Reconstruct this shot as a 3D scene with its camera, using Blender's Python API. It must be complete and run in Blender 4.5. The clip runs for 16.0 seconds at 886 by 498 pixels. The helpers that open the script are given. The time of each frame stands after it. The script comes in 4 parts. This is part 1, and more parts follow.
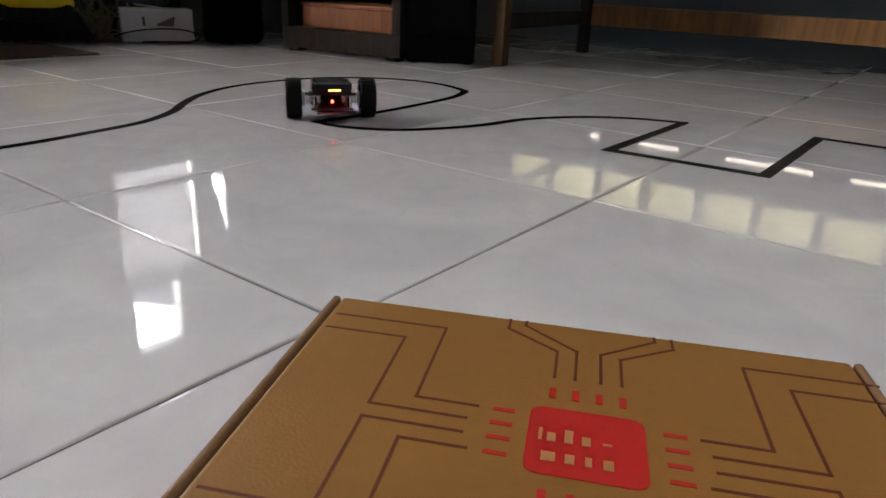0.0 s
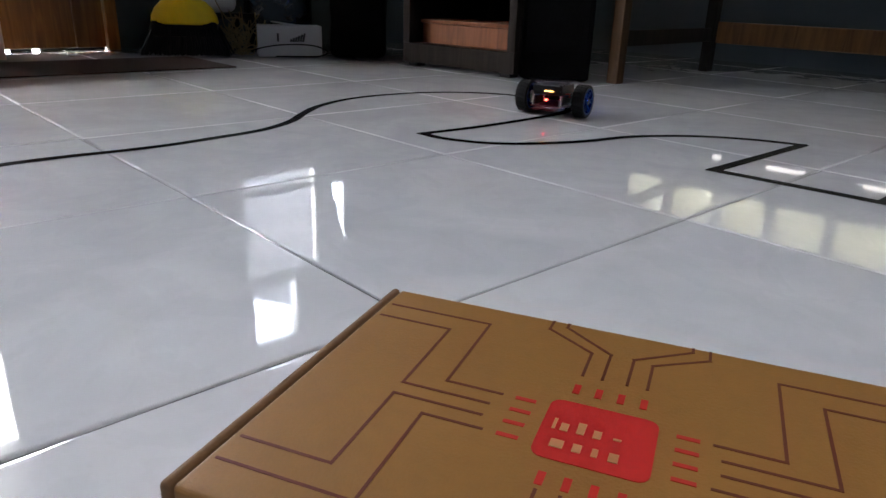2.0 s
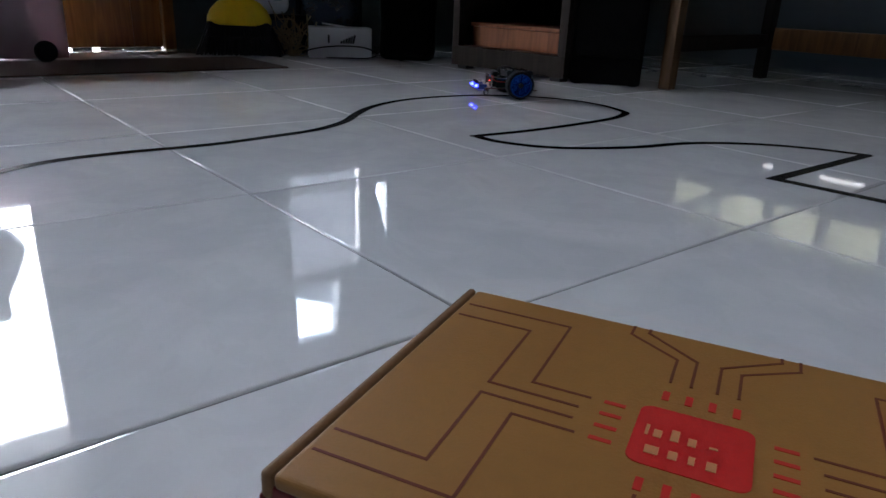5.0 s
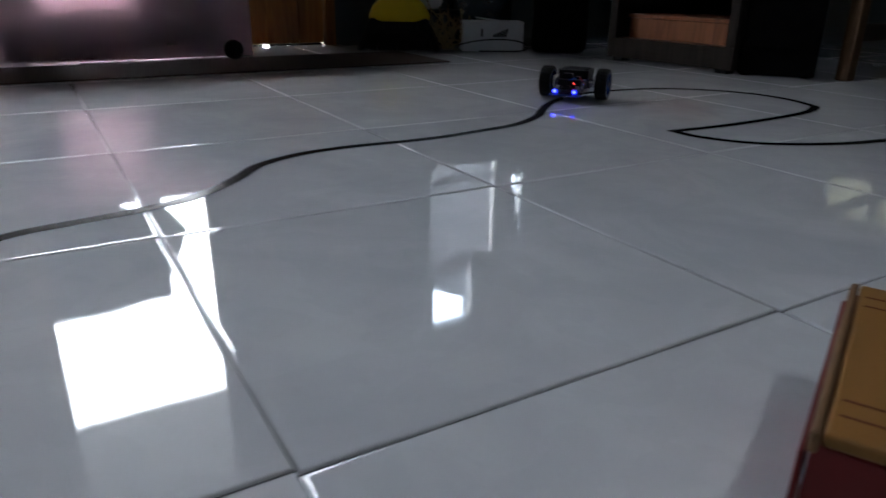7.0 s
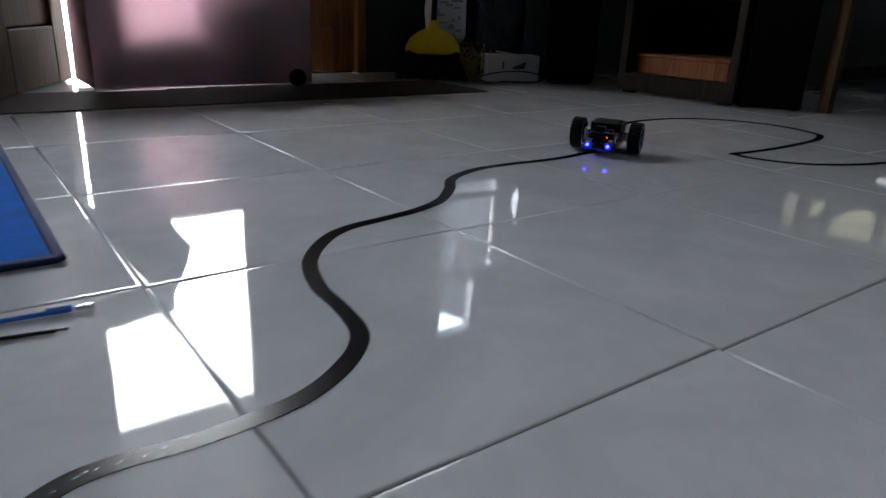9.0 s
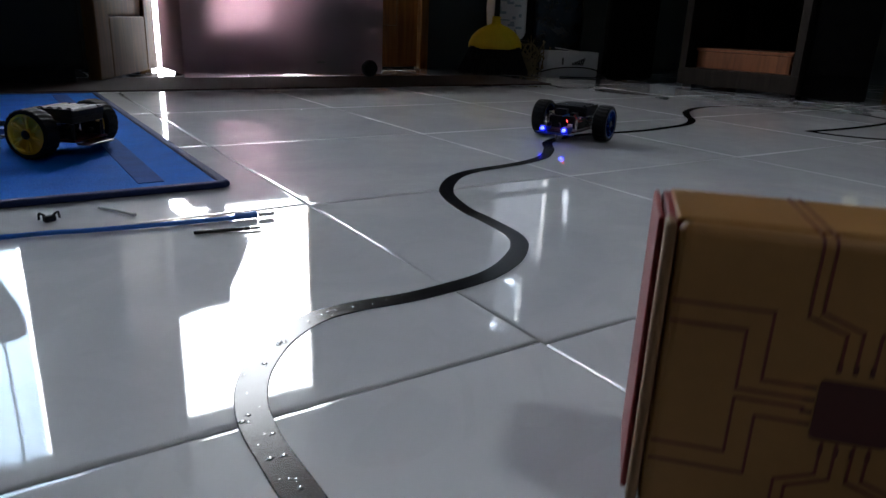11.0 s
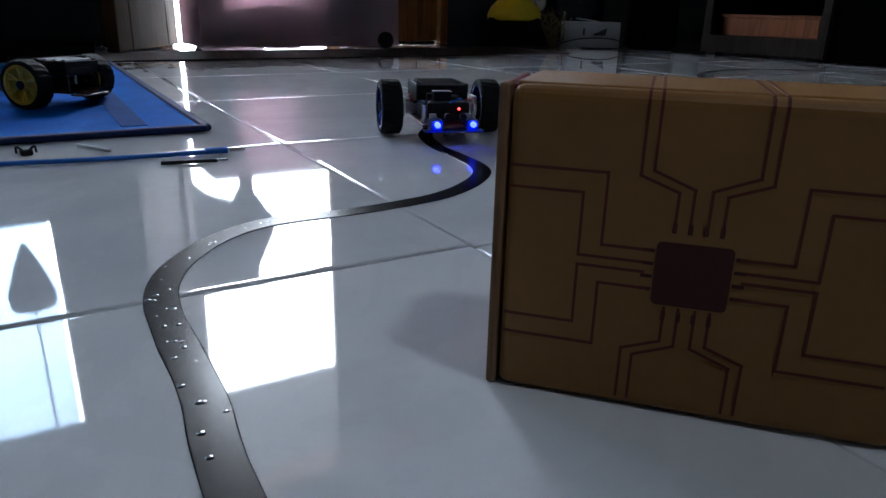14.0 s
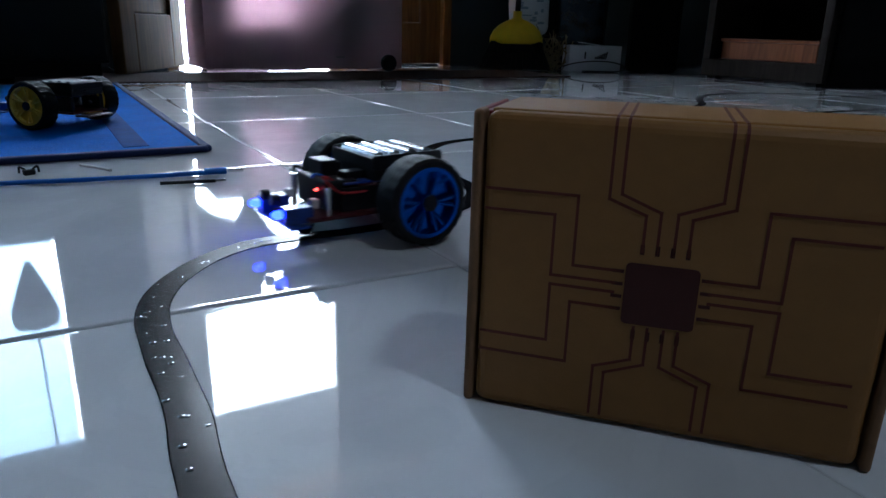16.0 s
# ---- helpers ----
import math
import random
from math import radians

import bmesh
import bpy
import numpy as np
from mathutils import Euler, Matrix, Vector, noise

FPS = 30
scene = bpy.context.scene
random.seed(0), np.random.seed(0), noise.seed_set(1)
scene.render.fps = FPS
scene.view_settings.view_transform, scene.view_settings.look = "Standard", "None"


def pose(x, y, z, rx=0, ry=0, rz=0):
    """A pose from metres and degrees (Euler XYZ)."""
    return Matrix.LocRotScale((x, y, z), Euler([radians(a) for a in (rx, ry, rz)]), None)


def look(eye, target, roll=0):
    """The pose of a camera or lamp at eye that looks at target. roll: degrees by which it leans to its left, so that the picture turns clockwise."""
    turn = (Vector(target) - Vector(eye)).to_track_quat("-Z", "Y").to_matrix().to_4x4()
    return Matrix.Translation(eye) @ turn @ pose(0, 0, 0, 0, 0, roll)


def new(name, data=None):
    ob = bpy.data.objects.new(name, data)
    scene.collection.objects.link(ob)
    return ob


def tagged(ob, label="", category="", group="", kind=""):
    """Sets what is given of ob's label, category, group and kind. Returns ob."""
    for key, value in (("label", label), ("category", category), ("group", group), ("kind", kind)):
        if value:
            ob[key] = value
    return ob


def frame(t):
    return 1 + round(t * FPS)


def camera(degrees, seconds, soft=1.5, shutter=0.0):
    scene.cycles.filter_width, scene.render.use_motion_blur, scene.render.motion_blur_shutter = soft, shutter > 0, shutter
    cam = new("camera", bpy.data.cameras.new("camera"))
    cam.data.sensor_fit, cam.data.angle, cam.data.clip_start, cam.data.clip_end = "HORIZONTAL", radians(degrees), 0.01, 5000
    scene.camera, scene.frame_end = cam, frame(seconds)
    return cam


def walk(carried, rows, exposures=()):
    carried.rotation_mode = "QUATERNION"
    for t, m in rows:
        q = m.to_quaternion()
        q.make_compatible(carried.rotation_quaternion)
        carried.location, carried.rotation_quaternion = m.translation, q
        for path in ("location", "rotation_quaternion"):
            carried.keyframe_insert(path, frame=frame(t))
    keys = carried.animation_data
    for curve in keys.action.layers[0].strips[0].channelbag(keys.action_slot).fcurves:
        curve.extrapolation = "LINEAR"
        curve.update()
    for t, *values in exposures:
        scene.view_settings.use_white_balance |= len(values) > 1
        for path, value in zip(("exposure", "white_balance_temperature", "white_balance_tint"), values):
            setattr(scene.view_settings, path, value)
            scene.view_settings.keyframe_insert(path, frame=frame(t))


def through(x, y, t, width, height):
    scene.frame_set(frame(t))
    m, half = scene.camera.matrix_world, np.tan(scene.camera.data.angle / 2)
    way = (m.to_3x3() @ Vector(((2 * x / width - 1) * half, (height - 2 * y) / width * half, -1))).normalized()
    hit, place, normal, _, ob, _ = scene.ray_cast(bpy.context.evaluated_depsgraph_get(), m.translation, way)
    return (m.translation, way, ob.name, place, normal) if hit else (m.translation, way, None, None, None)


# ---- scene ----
cam = camera(65.7, 16.0, 1.5, 0.5)
PATH = [
    (0, (-0.307, -0.319, 0.228), (1.185, 0.796, -0.5), 2.4),
    (0.5, (-0.302, -0.339, 0.221), (1.116, 0.865, -0.513), 2.0),
    (1, (-0.302, -0.354, 0.215), (1.056, 0.899, -0.552), 1.8),
    (1.5, (-0.298, -0.357, 0.222), (1.008, 0.971, -0.506), 2.0),
    (2, (-0.304, -0.357, 0.23), (0.975, 1.013, -0.468), 2.0),
    (2.5, (-0.309, -0.361, 0.231), (0.967, 1.002, -0.486), 2.4),
    (3, (-0.31, -0.362, 0.23), (0.961, 1.0, -0.497), 2.3),
    (3.5, (-0.311, -0.357, 0.231), (0.934, 1.034, -0.485), 2.6),
    (6, (-0.353, -0.327, 0.226), (0.763, 1.175, -0.481), 2.3),
    (6.5, (-0.414, -0.308, 0.239), (0.611, 1.237, -0.509), 2.6),
    (7, (-0.485, -0.284, 0.241), (0.471, 1.315, -0.488), 0.9),
    (7.5, (-0.596, -0.31, 0.272), (0.25, 1.37, -0.409), 2.4),
    (8, (-0.718, -0.282, 0.292), (0.243, 1.324, -0.411), 1.6),
    (8.5, (-0.84, -0.296, 0.308), (0.234, 1.253, -0.361), 1.3),
    (9, (-0.943, -0.292, 0.285), (0.19, 1.214, -0.383), 2.5),
    (11.5, (-1.097, -0.31, 0.177), (-0.051, 1.275, -0.451), 2.4),
    (12, (-1.088, -0.327, 0.152), (-0.067, 1.256, -0.522), 2.5),
    (12.5, (-1.064, -0.336, 0.151), (-0.049, 1.251, -0.52), 2.0),
    (13, (-1.051, -0.342, 0.153), (-0.035, 1.254, -0.498), 2.3),
    (13.5, (-1.048, -0.352, 0.153), (-0.059, 1.255, -0.51), 2.3),
    (14, (-1.042, -0.358, 0.153), (-0.069, 1.257, -0.514), 1.3),
    (14.5, (-1.037, -0.361, 0.152), (-0.075, 1.264, -0.506), 1.0),
    (15, (-1.035, -0.366, 0.153), (-0.076, 1.266, -0.496), 1.0),
    (15.5, (-1.034, -0.369, 0.155), (-0.077, 1.267, -0.483), 1.5),
    (16, (-1.037, -0.371, 0.156), (-0.066, 1.268, -0.455), 1.5),
]

# ---- exposure and white balance along the way ----
EXPOSURES = [(0.0, 0.8, 7300, 16), (1.5, 0.9, 6700, 15), (3.5, 0.92, 6200, 14), (5.0, 0.3, 6000, 13), (6.0, -0.18, 6000, 12), (6.5, -0.32, 6000, 11), (7.5, -0.36, 6200, 11), (9.0, -0.4, 6300, 11), (11.5, -0.32, 6200, 11), (13.0, -0.3, 6000, 11), (16.0, -0.24, 5300, 6)]
walk(cam, [(t, look(eye, target, roll)) for t, eye, target, roll in PATH], EXPOSURES)

# ---- world and large lights ----
world = bpy.data.worlds.new("world")
scene.world = world
world.use_nodes = True
wn, wl = world.node_tree.nodes, world.node_tree.links
sky = wn.new("ShaderNodeTexSky")
sky.sky_type, sky.sun_disc = "NISHITA", False
sky.sun_elevation, sky.sun_rotation = radians(50), radians(20)
wl.new(sky.outputs[0], wn["Background"].inputs[0])
wn["Background"].inputs[1].default_value = 0.06

# overhead lamp placed to fit the cartons' shadows; the skylight around it is assumed
ASSUMED_SKYLIGHT = (-0.42, -1.36, 0.4)
lamp = bpy.data.lights.new("overhead_light", "AREA")
lamp.shape, lamp.size, lamp.size_y, lamp.energy, lamp.color = "RECTANGLE", 0.35, 0.35, 40.0, (0.95, 0.98, 0.97)
lamp_ob = new("overhead_light", lamp)
lamp_ob.matrix_world = pose(ASSUMED_SKYLIGHT[0], ASSUMED_SKYLIGHT[1], 3.07)


# ---- materials ----
def mat(name, color, rough=0.5, metal=0.0, noise_scale=0.0, amount=0.15, bump=0.0, bump_scale=200.0, emit=None, power=0.0, spec=0.5,
        second=None, alpha=1.0, per_object=0.0, coat=0.0):
    """A principled material whose colour varies at two scales, with fine relief."""
    m = bpy.data.materials.new(name)
    m.use_nodes = True
    nt = m.node_tree
    p = nt.nodes["Principled BSDF"]
    p.inputs["Base Color"].default_value = (*color, 1)
    p.inputs["Roughness"].default_value = rough
    p.inputs["Metallic"].default_value = metal
    p.inputs["Specular IOR Level"].default_value = spec
    p.inputs["Coat Weight"].default_value = coat
    geo = nt.nodes.new("ShaderNodeTexCoord")
    if noise_scale:
        a, b, mix, ramp = (nt.nodes.new("ShaderNodeTexNoise"), nt.nodes.new("ShaderNodeTexNoise"), nt.nodes.new("ShaderNodeMath"), nt.nodes.new("ShaderNodeValToRGB"))
        a.inputs["Scale"].default_value, a.inputs["Detail"].default_value = noise_scale, 6
        b.inputs["Scale"].default_value, b.inputs["Detail"].default_value = noise_scale * 9, 3
        nt.links.new(geo.outputs["Object"], a.inputs["Vector"])
        nt.links.new(geo.outputs["Object"], b.inputs["Vector"])
        mix.operation = "MULTIPLY_ADD"
        mix.inputs[1].default_value = 0.65
        nt.links.new(a.outputs[0], mix.inputs[0])
        sc = nt.nodes.new("ShaderNodeMath")
        sc.operation = "MULTIPLY"
        sc.inputs[1].default_value = 0.35
        nt.links.new(b.outputs[0], sc.inputs[0])
        nt.links.new(sc.outputs[0], mix.inputs[2])
        dark = second or tuple(c * (1 - amount) for c in color)
        light = tuple(min(1, c * (1 + amount)) for c in color) if not second else color
        ramp.color_ramp.elements[0].position, ramp.color_ramp.elements[1].position = 0.3, 0.7
        ramp.color_ramp.elements[0].color, ramp.color_ramp.elements[1].color = (*dark, 1), (*light, 1)
        nt.links.new(mix.outputs[0], ramp.inputs[0])
        out = ramp.outputs[0]
        if per_object:
            info, hsv, mul = nt.nodes.new("ShaderNodeObjectInfo"), nt.nodes.new("ShaderNodeHueSaturation"), nt.nodes.new("ShaderNodeMapRange")
            mul.inputs["To Min"].default_value, mul.inputs["To Max"].default_value = 1 - per_object, 1 + per_object
            nt.links.new(info.outputs["Random"], mul.inputs["Value"])
            nt.links.new(mul.outputs[0], hsv.inputs["Value"])
            nt.links.new(out, hsv.inputs["Color"])
            out = hsv.outputs[0]
        nt.links.new(out, p.inputs["Base Color"])
        rr = nt.nodes.new("ShaderNodeMapRange")
        rr.inputs["To Min"].default_value, rr.inputs["To Max"].default_value = rough * 0.8, min(1, rough * 1.2)
        nt.links.new(mix.outputs[0], rr.inputs["Value"])
        nt.links.new(rr.outputs[0], p.inputs["Roughness"])
    if bump:
        n, bm_ = nt.nodes.new("ShaderNodeTexNoise"), nt.nodes.new("ShaderNodeBump")
        n.inputs["Scale"].default_value, n.inputs["Detail"].default_value = bump_scale, 4
        bm_.inputs["Strength"].default_value, bm_.inputs["Distance"].default_value = bump, 0.002
        nt.links.new(geo.outputs["Object"], n.inputs["Vector"])
        nt.links.new(n.outputs[0], bm_.inputs["Height"])
        nt.links.new(bm_.outputs[0], p.inputs["Normal"])
    if emit:
        p.inputs["Emission Color"].default_value = (*emit, 1)
        p.inputs["Emission Strength"].default_value = power
    return m


def wood(name, light, dark, rough=0.4, scale=6.0, spec=0.4):
    """Wood with long grain along the object's local z and blotches across it."""
    m = bpy.data.materials.new(name)
    m.use_nodes = True
    nt = m.node_tree
    p = nt.nodes["Principled BSDF"]
    tc, mp, wv, ramp, nz, b = (nt.nodes.new("ShaderNodeTexCoord"), nt.nodes.new("ShaderNodeMapping"), nt.nodes.new("ShaderNodeTexNoise"),
                               nt.nodes.new("ShaderNodeValToRGB"), nt.nodes.new("ShaderNodeTexNoise"), nt.nodes.new("ShaderNodeBump"))
    mp.inputs["Scale"].default_value = (scale * 6, scale * 6, scale * 0.5)
    nt.links.new(tc.outputs["Object"], mp.inputs["Vector"])
    nt.links.new(mp.outputs[0], wv.inputs["Vector"])
    wv.inputs["Scale"].default_value, wv.inputs["Detail"].default_value, wv.inputs["Distortion"].default_value = 1.5, 6, 0.8
    ramp.color_ramp.elements[0].position, ramp.color_ramp.elements[1].position = 0.32, 0.68
    ramp.color_ramp.elements[0].color, ramp.color_ramp.elements[1].color = (*dark, 1), (*light, 1)
    nt.links.new(wv.outputs[0], ramp.inputs[0])
    nt.links.new(ramp.outputs[0], p.inputs["Base Color"])
    nz.inputs["Scale"].default_value = scale
    p.inputs["Specular IOR Level"].default_value = spec
    p.inputs["Roughness"].default_value = rough
    b.inputs["Strength"].default_value, b.inputs["Distance"].default_value = 0.2, 0.001
    nt.links.new(wv.outputs[0], b.inputs["Height"])
    nt.links.new(b.outputs[0], p.inputs["Normal"])
    return m


def tile_material():
    """Polished porcelain: pale grey with soft clouds and faint veins, a little different from tile to tile."""
    m = bpy.data.materials.new("porcelain_tile")
    m.use_nodes = True
    nt = m.node_tree
    p = nt.nodes["Principled BSDF"]
    tc, info, add = nt.nodes.new("ShaderNodeTexCoord"), nt.nodes.new("ShaderNodeObjectInfo"), nt.nodes.new("ShaderNodeVectorMath")
    sc = nt.nodes.new("ShaderNodeMath")
    sc.operation, sc.inputs[1].default_value = "MULTIPLY", 37.0
    nt.links.new(info.outputs["Random"], sc.inputs[0])
    nt.links.new(tc.outputs["Object"], add.inputs[0])
    nt.links.new(sc.outputs[0], add.inputs[1])
    cloud, vein = nt.nodes.new("ShaderNodeTexNoise"), nt.nodes.new("ShaderNodeTexNoise")
    cloud.inputs["Scale"].default_value, cloud.inputs["Detail"].default_value, cloud.inputs["Distortion"].default_value = 5, 6, 1.2
    vein.inputs["Scale"].default_value, vein.inputs["Detail"].default_value, vein.inputs["Distortion"].default_value = 9, 8, 2.5
    nt.links.new(add.outputs[0], cloud.inputs["Vector"])
    nt.links.new(add.outputs[0], vein.inputs["Vector"])
    r1, r2, mx = nt.nodes.new("ShaderNodeValToRGB"), nt.nodes.new("ShaderNodeValToRGB"), nt.nodes.new("ShaderNodeMix")
    r1.color_ramp.elements[0].position, r1.color_ramp.elements[1].position = 0.3, 0.72
    r1.color_ramp.elements[0].color, r1.color_ramp.elements[1].color = (0.52, 0.52, 0.545, 1), (0.63, 0.63, 0.645, 1)
    r2.color_ramp.elements[0].position, r2.color_ramp.elements[1].position = 0.49, 0.53
    r2.color_ramp.elements[0].color, r2.color_ramp.elements[1].color = (0, 0, 0, 1), (0.14, 0.14, 0.14, 1)
    nt.links.new(cloud.outputs[0], r1.inputs[0])
    nt.links.new(vein.outputs[0], r2.inputs[0])
    mx.data_type = "RGBA"
    nt.links.new(r2.outputs[0], mx.inputs[0])
    nt.links.new(r1.outputs[0], mx.inputs[6])
    mx.inputs[7].default_value = (0.44, 0.45, 0.48, 1)
    nt.links.new(mx.outputs[2], p.inputs["Base Color"])
    p.inputs["Roughness"].default_value = 0.035
    p.inputs["IOR"].default_value = 1.52
    bp, nz = nt.nodes.new("ShaderNodeBump"), nt.nodes.new("ShaderNodeTexNoise")
    nz.inputs["Scale"].default_value, nz.inputs["Detail"].default_value = 14, 2
    bp.inputs["Strength"].default_value, bp.inputs["Distance"].default_value = 0.05, 0.0006
    nt.links.new(add.outputs[0], nz.inputs["Vector"])
    nt.links.new(nz.outputs[0], bp.inputs["Height"])
    nt.links.new(bp.outputs[0], p.inputs["Normal"])
    return m


def veil(name, tint, through, rough=0.25, scatter=0.5):
    """A pane or plastic that lets part of the light straight through and scatters the rest."""
    m = bpy.data.materials.new(name)
    m.use_nodes = True
    nt = m.node_tree
    nt.nodes.remove(nt.nodes["Principled BSDF"])
    tr, tl, gl, df = (nt.nodes.new("ShaderNodeBsdfTransparent"), nt.nodes.new("ShaderNodeBsdfTranslucent"), nt.nodes.new("ShaderNodeBsdfGlossy"), nt.nodes.new("ShaderNodeBsdfDiffuse"))
    tr.inputs[0].default_value = (*tint, 1)
    tl.inputs[0].default_value = (*tint, 1)
    df.inputs[0].default_value = (*tint, 1)
    gl.inputs["Roughness"].default_value = rough
    m1, m2, m3 = (nt.nodes.new("ShaderNodeMixShader") for _ in range(3))
    m1.inputs[0].default_value = scatter
    nt.links.new(tl.outputs[0], m1.inputs[1])
    nt.links.new(df.outputs[0], m1.inputs[2])
    m2.inputs[0].default_value = through
    nt.links.new(m1.outputs[0], m2.inputs[1])
    nt.links.new(tr.outputs[0], m2.inputs[2])
    m3.inputs[0].default_value = 0.06
    nt.links.new(m2.outputs[0], m3.inputs[1])
    nt.links.new(gl.outputs[0], m3.inputs[2])
    nt.links.new(m3.outputs[0], nt.nodes["Material Output"].inputs[0])
    return m


def frosted_plastic(name, tint, share, rough):
    """Milky plastic: blurred sight through it, the rest scattered, with a dull shine."""
    m = bpy.data.materials.new(name)
    m.use_nodes = True
    nt = m.node_tree
    nt.nodes.remove(nt.nodes["Principled BSDF"])
    rf, tl, df, gl = (nt.nodes.new("ShaderNodeBsdfRefraction"), nt.nodes.new("ShaderNodeBsdfTranslucent"), nt.nodes.new("ShaderNodeBsdfDiffuse"), nt.nodes.new("ShaderNodeBsdfGlossy"))
    for n in (rf, tl, df):
        n.inputs[0].default_value = (*tint, 1)
    rf.inputs["Roughness"].default_value, rf.inputs["IOR"].default_value = rough, 1.3
    gl.inputs["Roughness"].default_value = 0.25
    m1, m2, m3 = (nt.nodes.new("ShaderNodeMixShader") for _ in range(3))
    m1.inputs[0].default_value, m2.inputs[0].default_value, m3.inputs[0].default_value = 0.35, share, 0.05
    nt.links.new(tl.outputs[0], m1.inputs[1])
    nt.links.new(df.outputs[0], m1.inputs[2])
    nt.links.new(m1.outputs[0], m2.inputs[1])
    nt.links.new(rf.outputs[0], m2.inputs[2])
    nt.links.new(m2.outputs[0], m3.inputs[1])
    nt.links.new(gl.outputs[0], m3.inputs[2])
    nt.links.new(m3.outputs[0], nt.nodes["Material Output"].inputs[0])
    return m


def glow(name, color, power):
    m = bpy.data.materials.new(name)
    m.use_nodes = True
    nt = m.node_tree
    nt.nodes.remove(nt.nodes["Principled BSDF"])
    e = nt.nodes.new("ShaderNodeEmission")
    e.inputs[0].default_value, e.inputs[1].default_value = (*color, 1), power
    nt.links.new(e.outputs[0], nt.nodes["Material Output"].inputs[0])
    return m


def sheen(name, color, share, rough):
    """A dull dark film with an even share of gloss and a faint wrinkle."""
    m = bpy.data.materials.new(name)
    m.use_nodes = True
    nt = m.node_tree
    nt.nodes.remove(nt.nodes["Principled BSDF"])
    df, gl, mx, nz, bp, tc, ramp = (nt.nodes.new("ShaderNodeBsdfDiffuse"), nt.nodes.new("ShaderNodeBsdfGlossy"), nt.nodes.new("ShaderNodeMixShader"), nt.nodes.new("ShaderNodeTexNoise"),
                                    nt.nodes.new("ShaderNodeBump"), nt.nodes.new("ShaderNodeTexCoord"), nt.nodes.new("ShaderNodeValToRGB"))
    nz.inputs["Scale"].default_value, nz.inputs["Detail"].default_value = 150, 4
    nt.links.new(tc.outputs["Object"], nz.inputs["Vector"])
    ramp.color_ramp.elements[0].color, ramp.color_ramp.elements[1].color = (*[c * 0.6 for c in color], 1), (*[c * 1.5 for c in color], 1)
    nt.links.new(nz.outputs[0], ramp.inputs[0])
    nt.links.new(ramp.outputs[0], df.inputs[0])
    bp.inputs["Strength"].default_value, bp.inputs["Distance"].default_value = 0.02, 0.002
    nt.links.new(nz.outputs[0], bp.inputs["Height"])
    nt.links.new(bp.outputs[0], gl.inputs["Normal"])
    gl.inputs["Roughness"].default_value = rough
    mx.inputs[0].default_value = share
    nt.links.new(df.outputs[0], mx.inputs[1])
    nt.links.new(gl.outputs[0], mx.inputs[2])
    nt.links.new(mx.outputs[0], nt.nodes["Material Output"].inputs[0])
    return m


TILE = tile_material()
GROUT = mat("grout", (0.06, 0.06, 0.063), 0.3, noise_scale=30, amount=0.3)
# blue-grey walls; the room's shade is put into this dark base colour
WALL = mat("shaded_wall_paint", (0.05, 0.063, 0.07), 0.6, noise_scale=2, amount=0.08, bump=0.1, bump_scale=120)
# off-white ceiling, darkened in its colour so that it bounces less light
CEIL = mat("dimmed_ceiling_paint", (0.1, 0.105, 0.105), 0.8, noise_scale=2, amount=0.06)
TAPE = sheen("black_tape", (0.005, 0.005, 0.0068), 0.07, 0.21)
BUBBLE = sheen("tape_bubble", (0.008, 0.008, 0.0095), 0.2, 0.1)
KRAFT = mat("kraft_board", (0.235, 0.11, 0.027), 0.52, noise_scale=14, amount=0.1, bump=0.12, bump_scale=700, spec=0.3)
KRAFT_EDGE = mat("kraft_edge", (0.17, 0.085, 0.035), 0.75, noise_scale=60, amount=0.25)
RED_INK = mat("red_ink", (0.42, 0.015, 0.013), 0.55, noise_scale=40, amount=0.12, spec=0.3)
LINE_INK = mat("brown_red_ink", (0.1, 0.018, 0.01), 0.6, noise_scale=60, amount=0.2, spec=0.3)
MAROON_INK = mat("maroon_ink", (0.05, 0.009, 0.007), 0.6, noise_scale=40, amount=0.15, spec=0.3)
RED_SIDE = mat("red_printed_board", (0.15, 0.011, 0.011), 0.55, noise_scale=20, amount=0.15, spec=0.3)
PALE_INK = mat("bare_board_blocks", (0.36, 0.17, 0.065), 0.6, noise_scale=60, amount=0.1)
RUBBER = mat("tyre_rubber", (0.0065, 0.0065, 0.007), 0.65, spec=0.12, noise_scale=60, amount=0.3, bump=0.2, bump_scale=500)
BLUE_RIM = mat("blue_anodised_rim", (0.01, 0.075, 0.36), 0.2, 0.85, noise_scale=40, amount=0.15)
YELLOW_RIM = mat("yellow_plastic_rim", (0.72, 0.42, 0.02), 0.4, noise_scale=40, amount=0.1)
BLACK_PLASTIC = mat("black_plastic", (0.008, 0.008, 0.01), 0.5, spec=0.16, noise_scale=50, amount=0.3, bump=0.1, bump_scale=400)
BLACK_MATT = mat("black_cloth", (0.004, 0.004, 0.0045), 0.9, spec=0.04, noise_scale=30, amount=0.4, bump=0.5, bump_scale=250)
RED_BOARD = mat("red_acrylic", (0.05, 0.006, 0.008), 0.3, noise_scale=30, amount=0.15)
CIRCUIT = mat("blue_circuit_board", (0.012, 0.04, 0.22), 0.35, noise_scale=90, amount=0.4)
STEEL = mat("steel", (0.6, 0.6, 0.6), 0.25, 0.95, noise_scale=60, amount=0.12)
CELL = mat("glossy_cell_sleeve", (0.16, 0.165, 0.18), 0.2, 0.6, noise_scale=40, amount=0.06)
WHITE_PLASTIC = mat("white_plastic", (0.5, 0.5, 0.48), 0.4, noise_scale=40, amount=0.08)
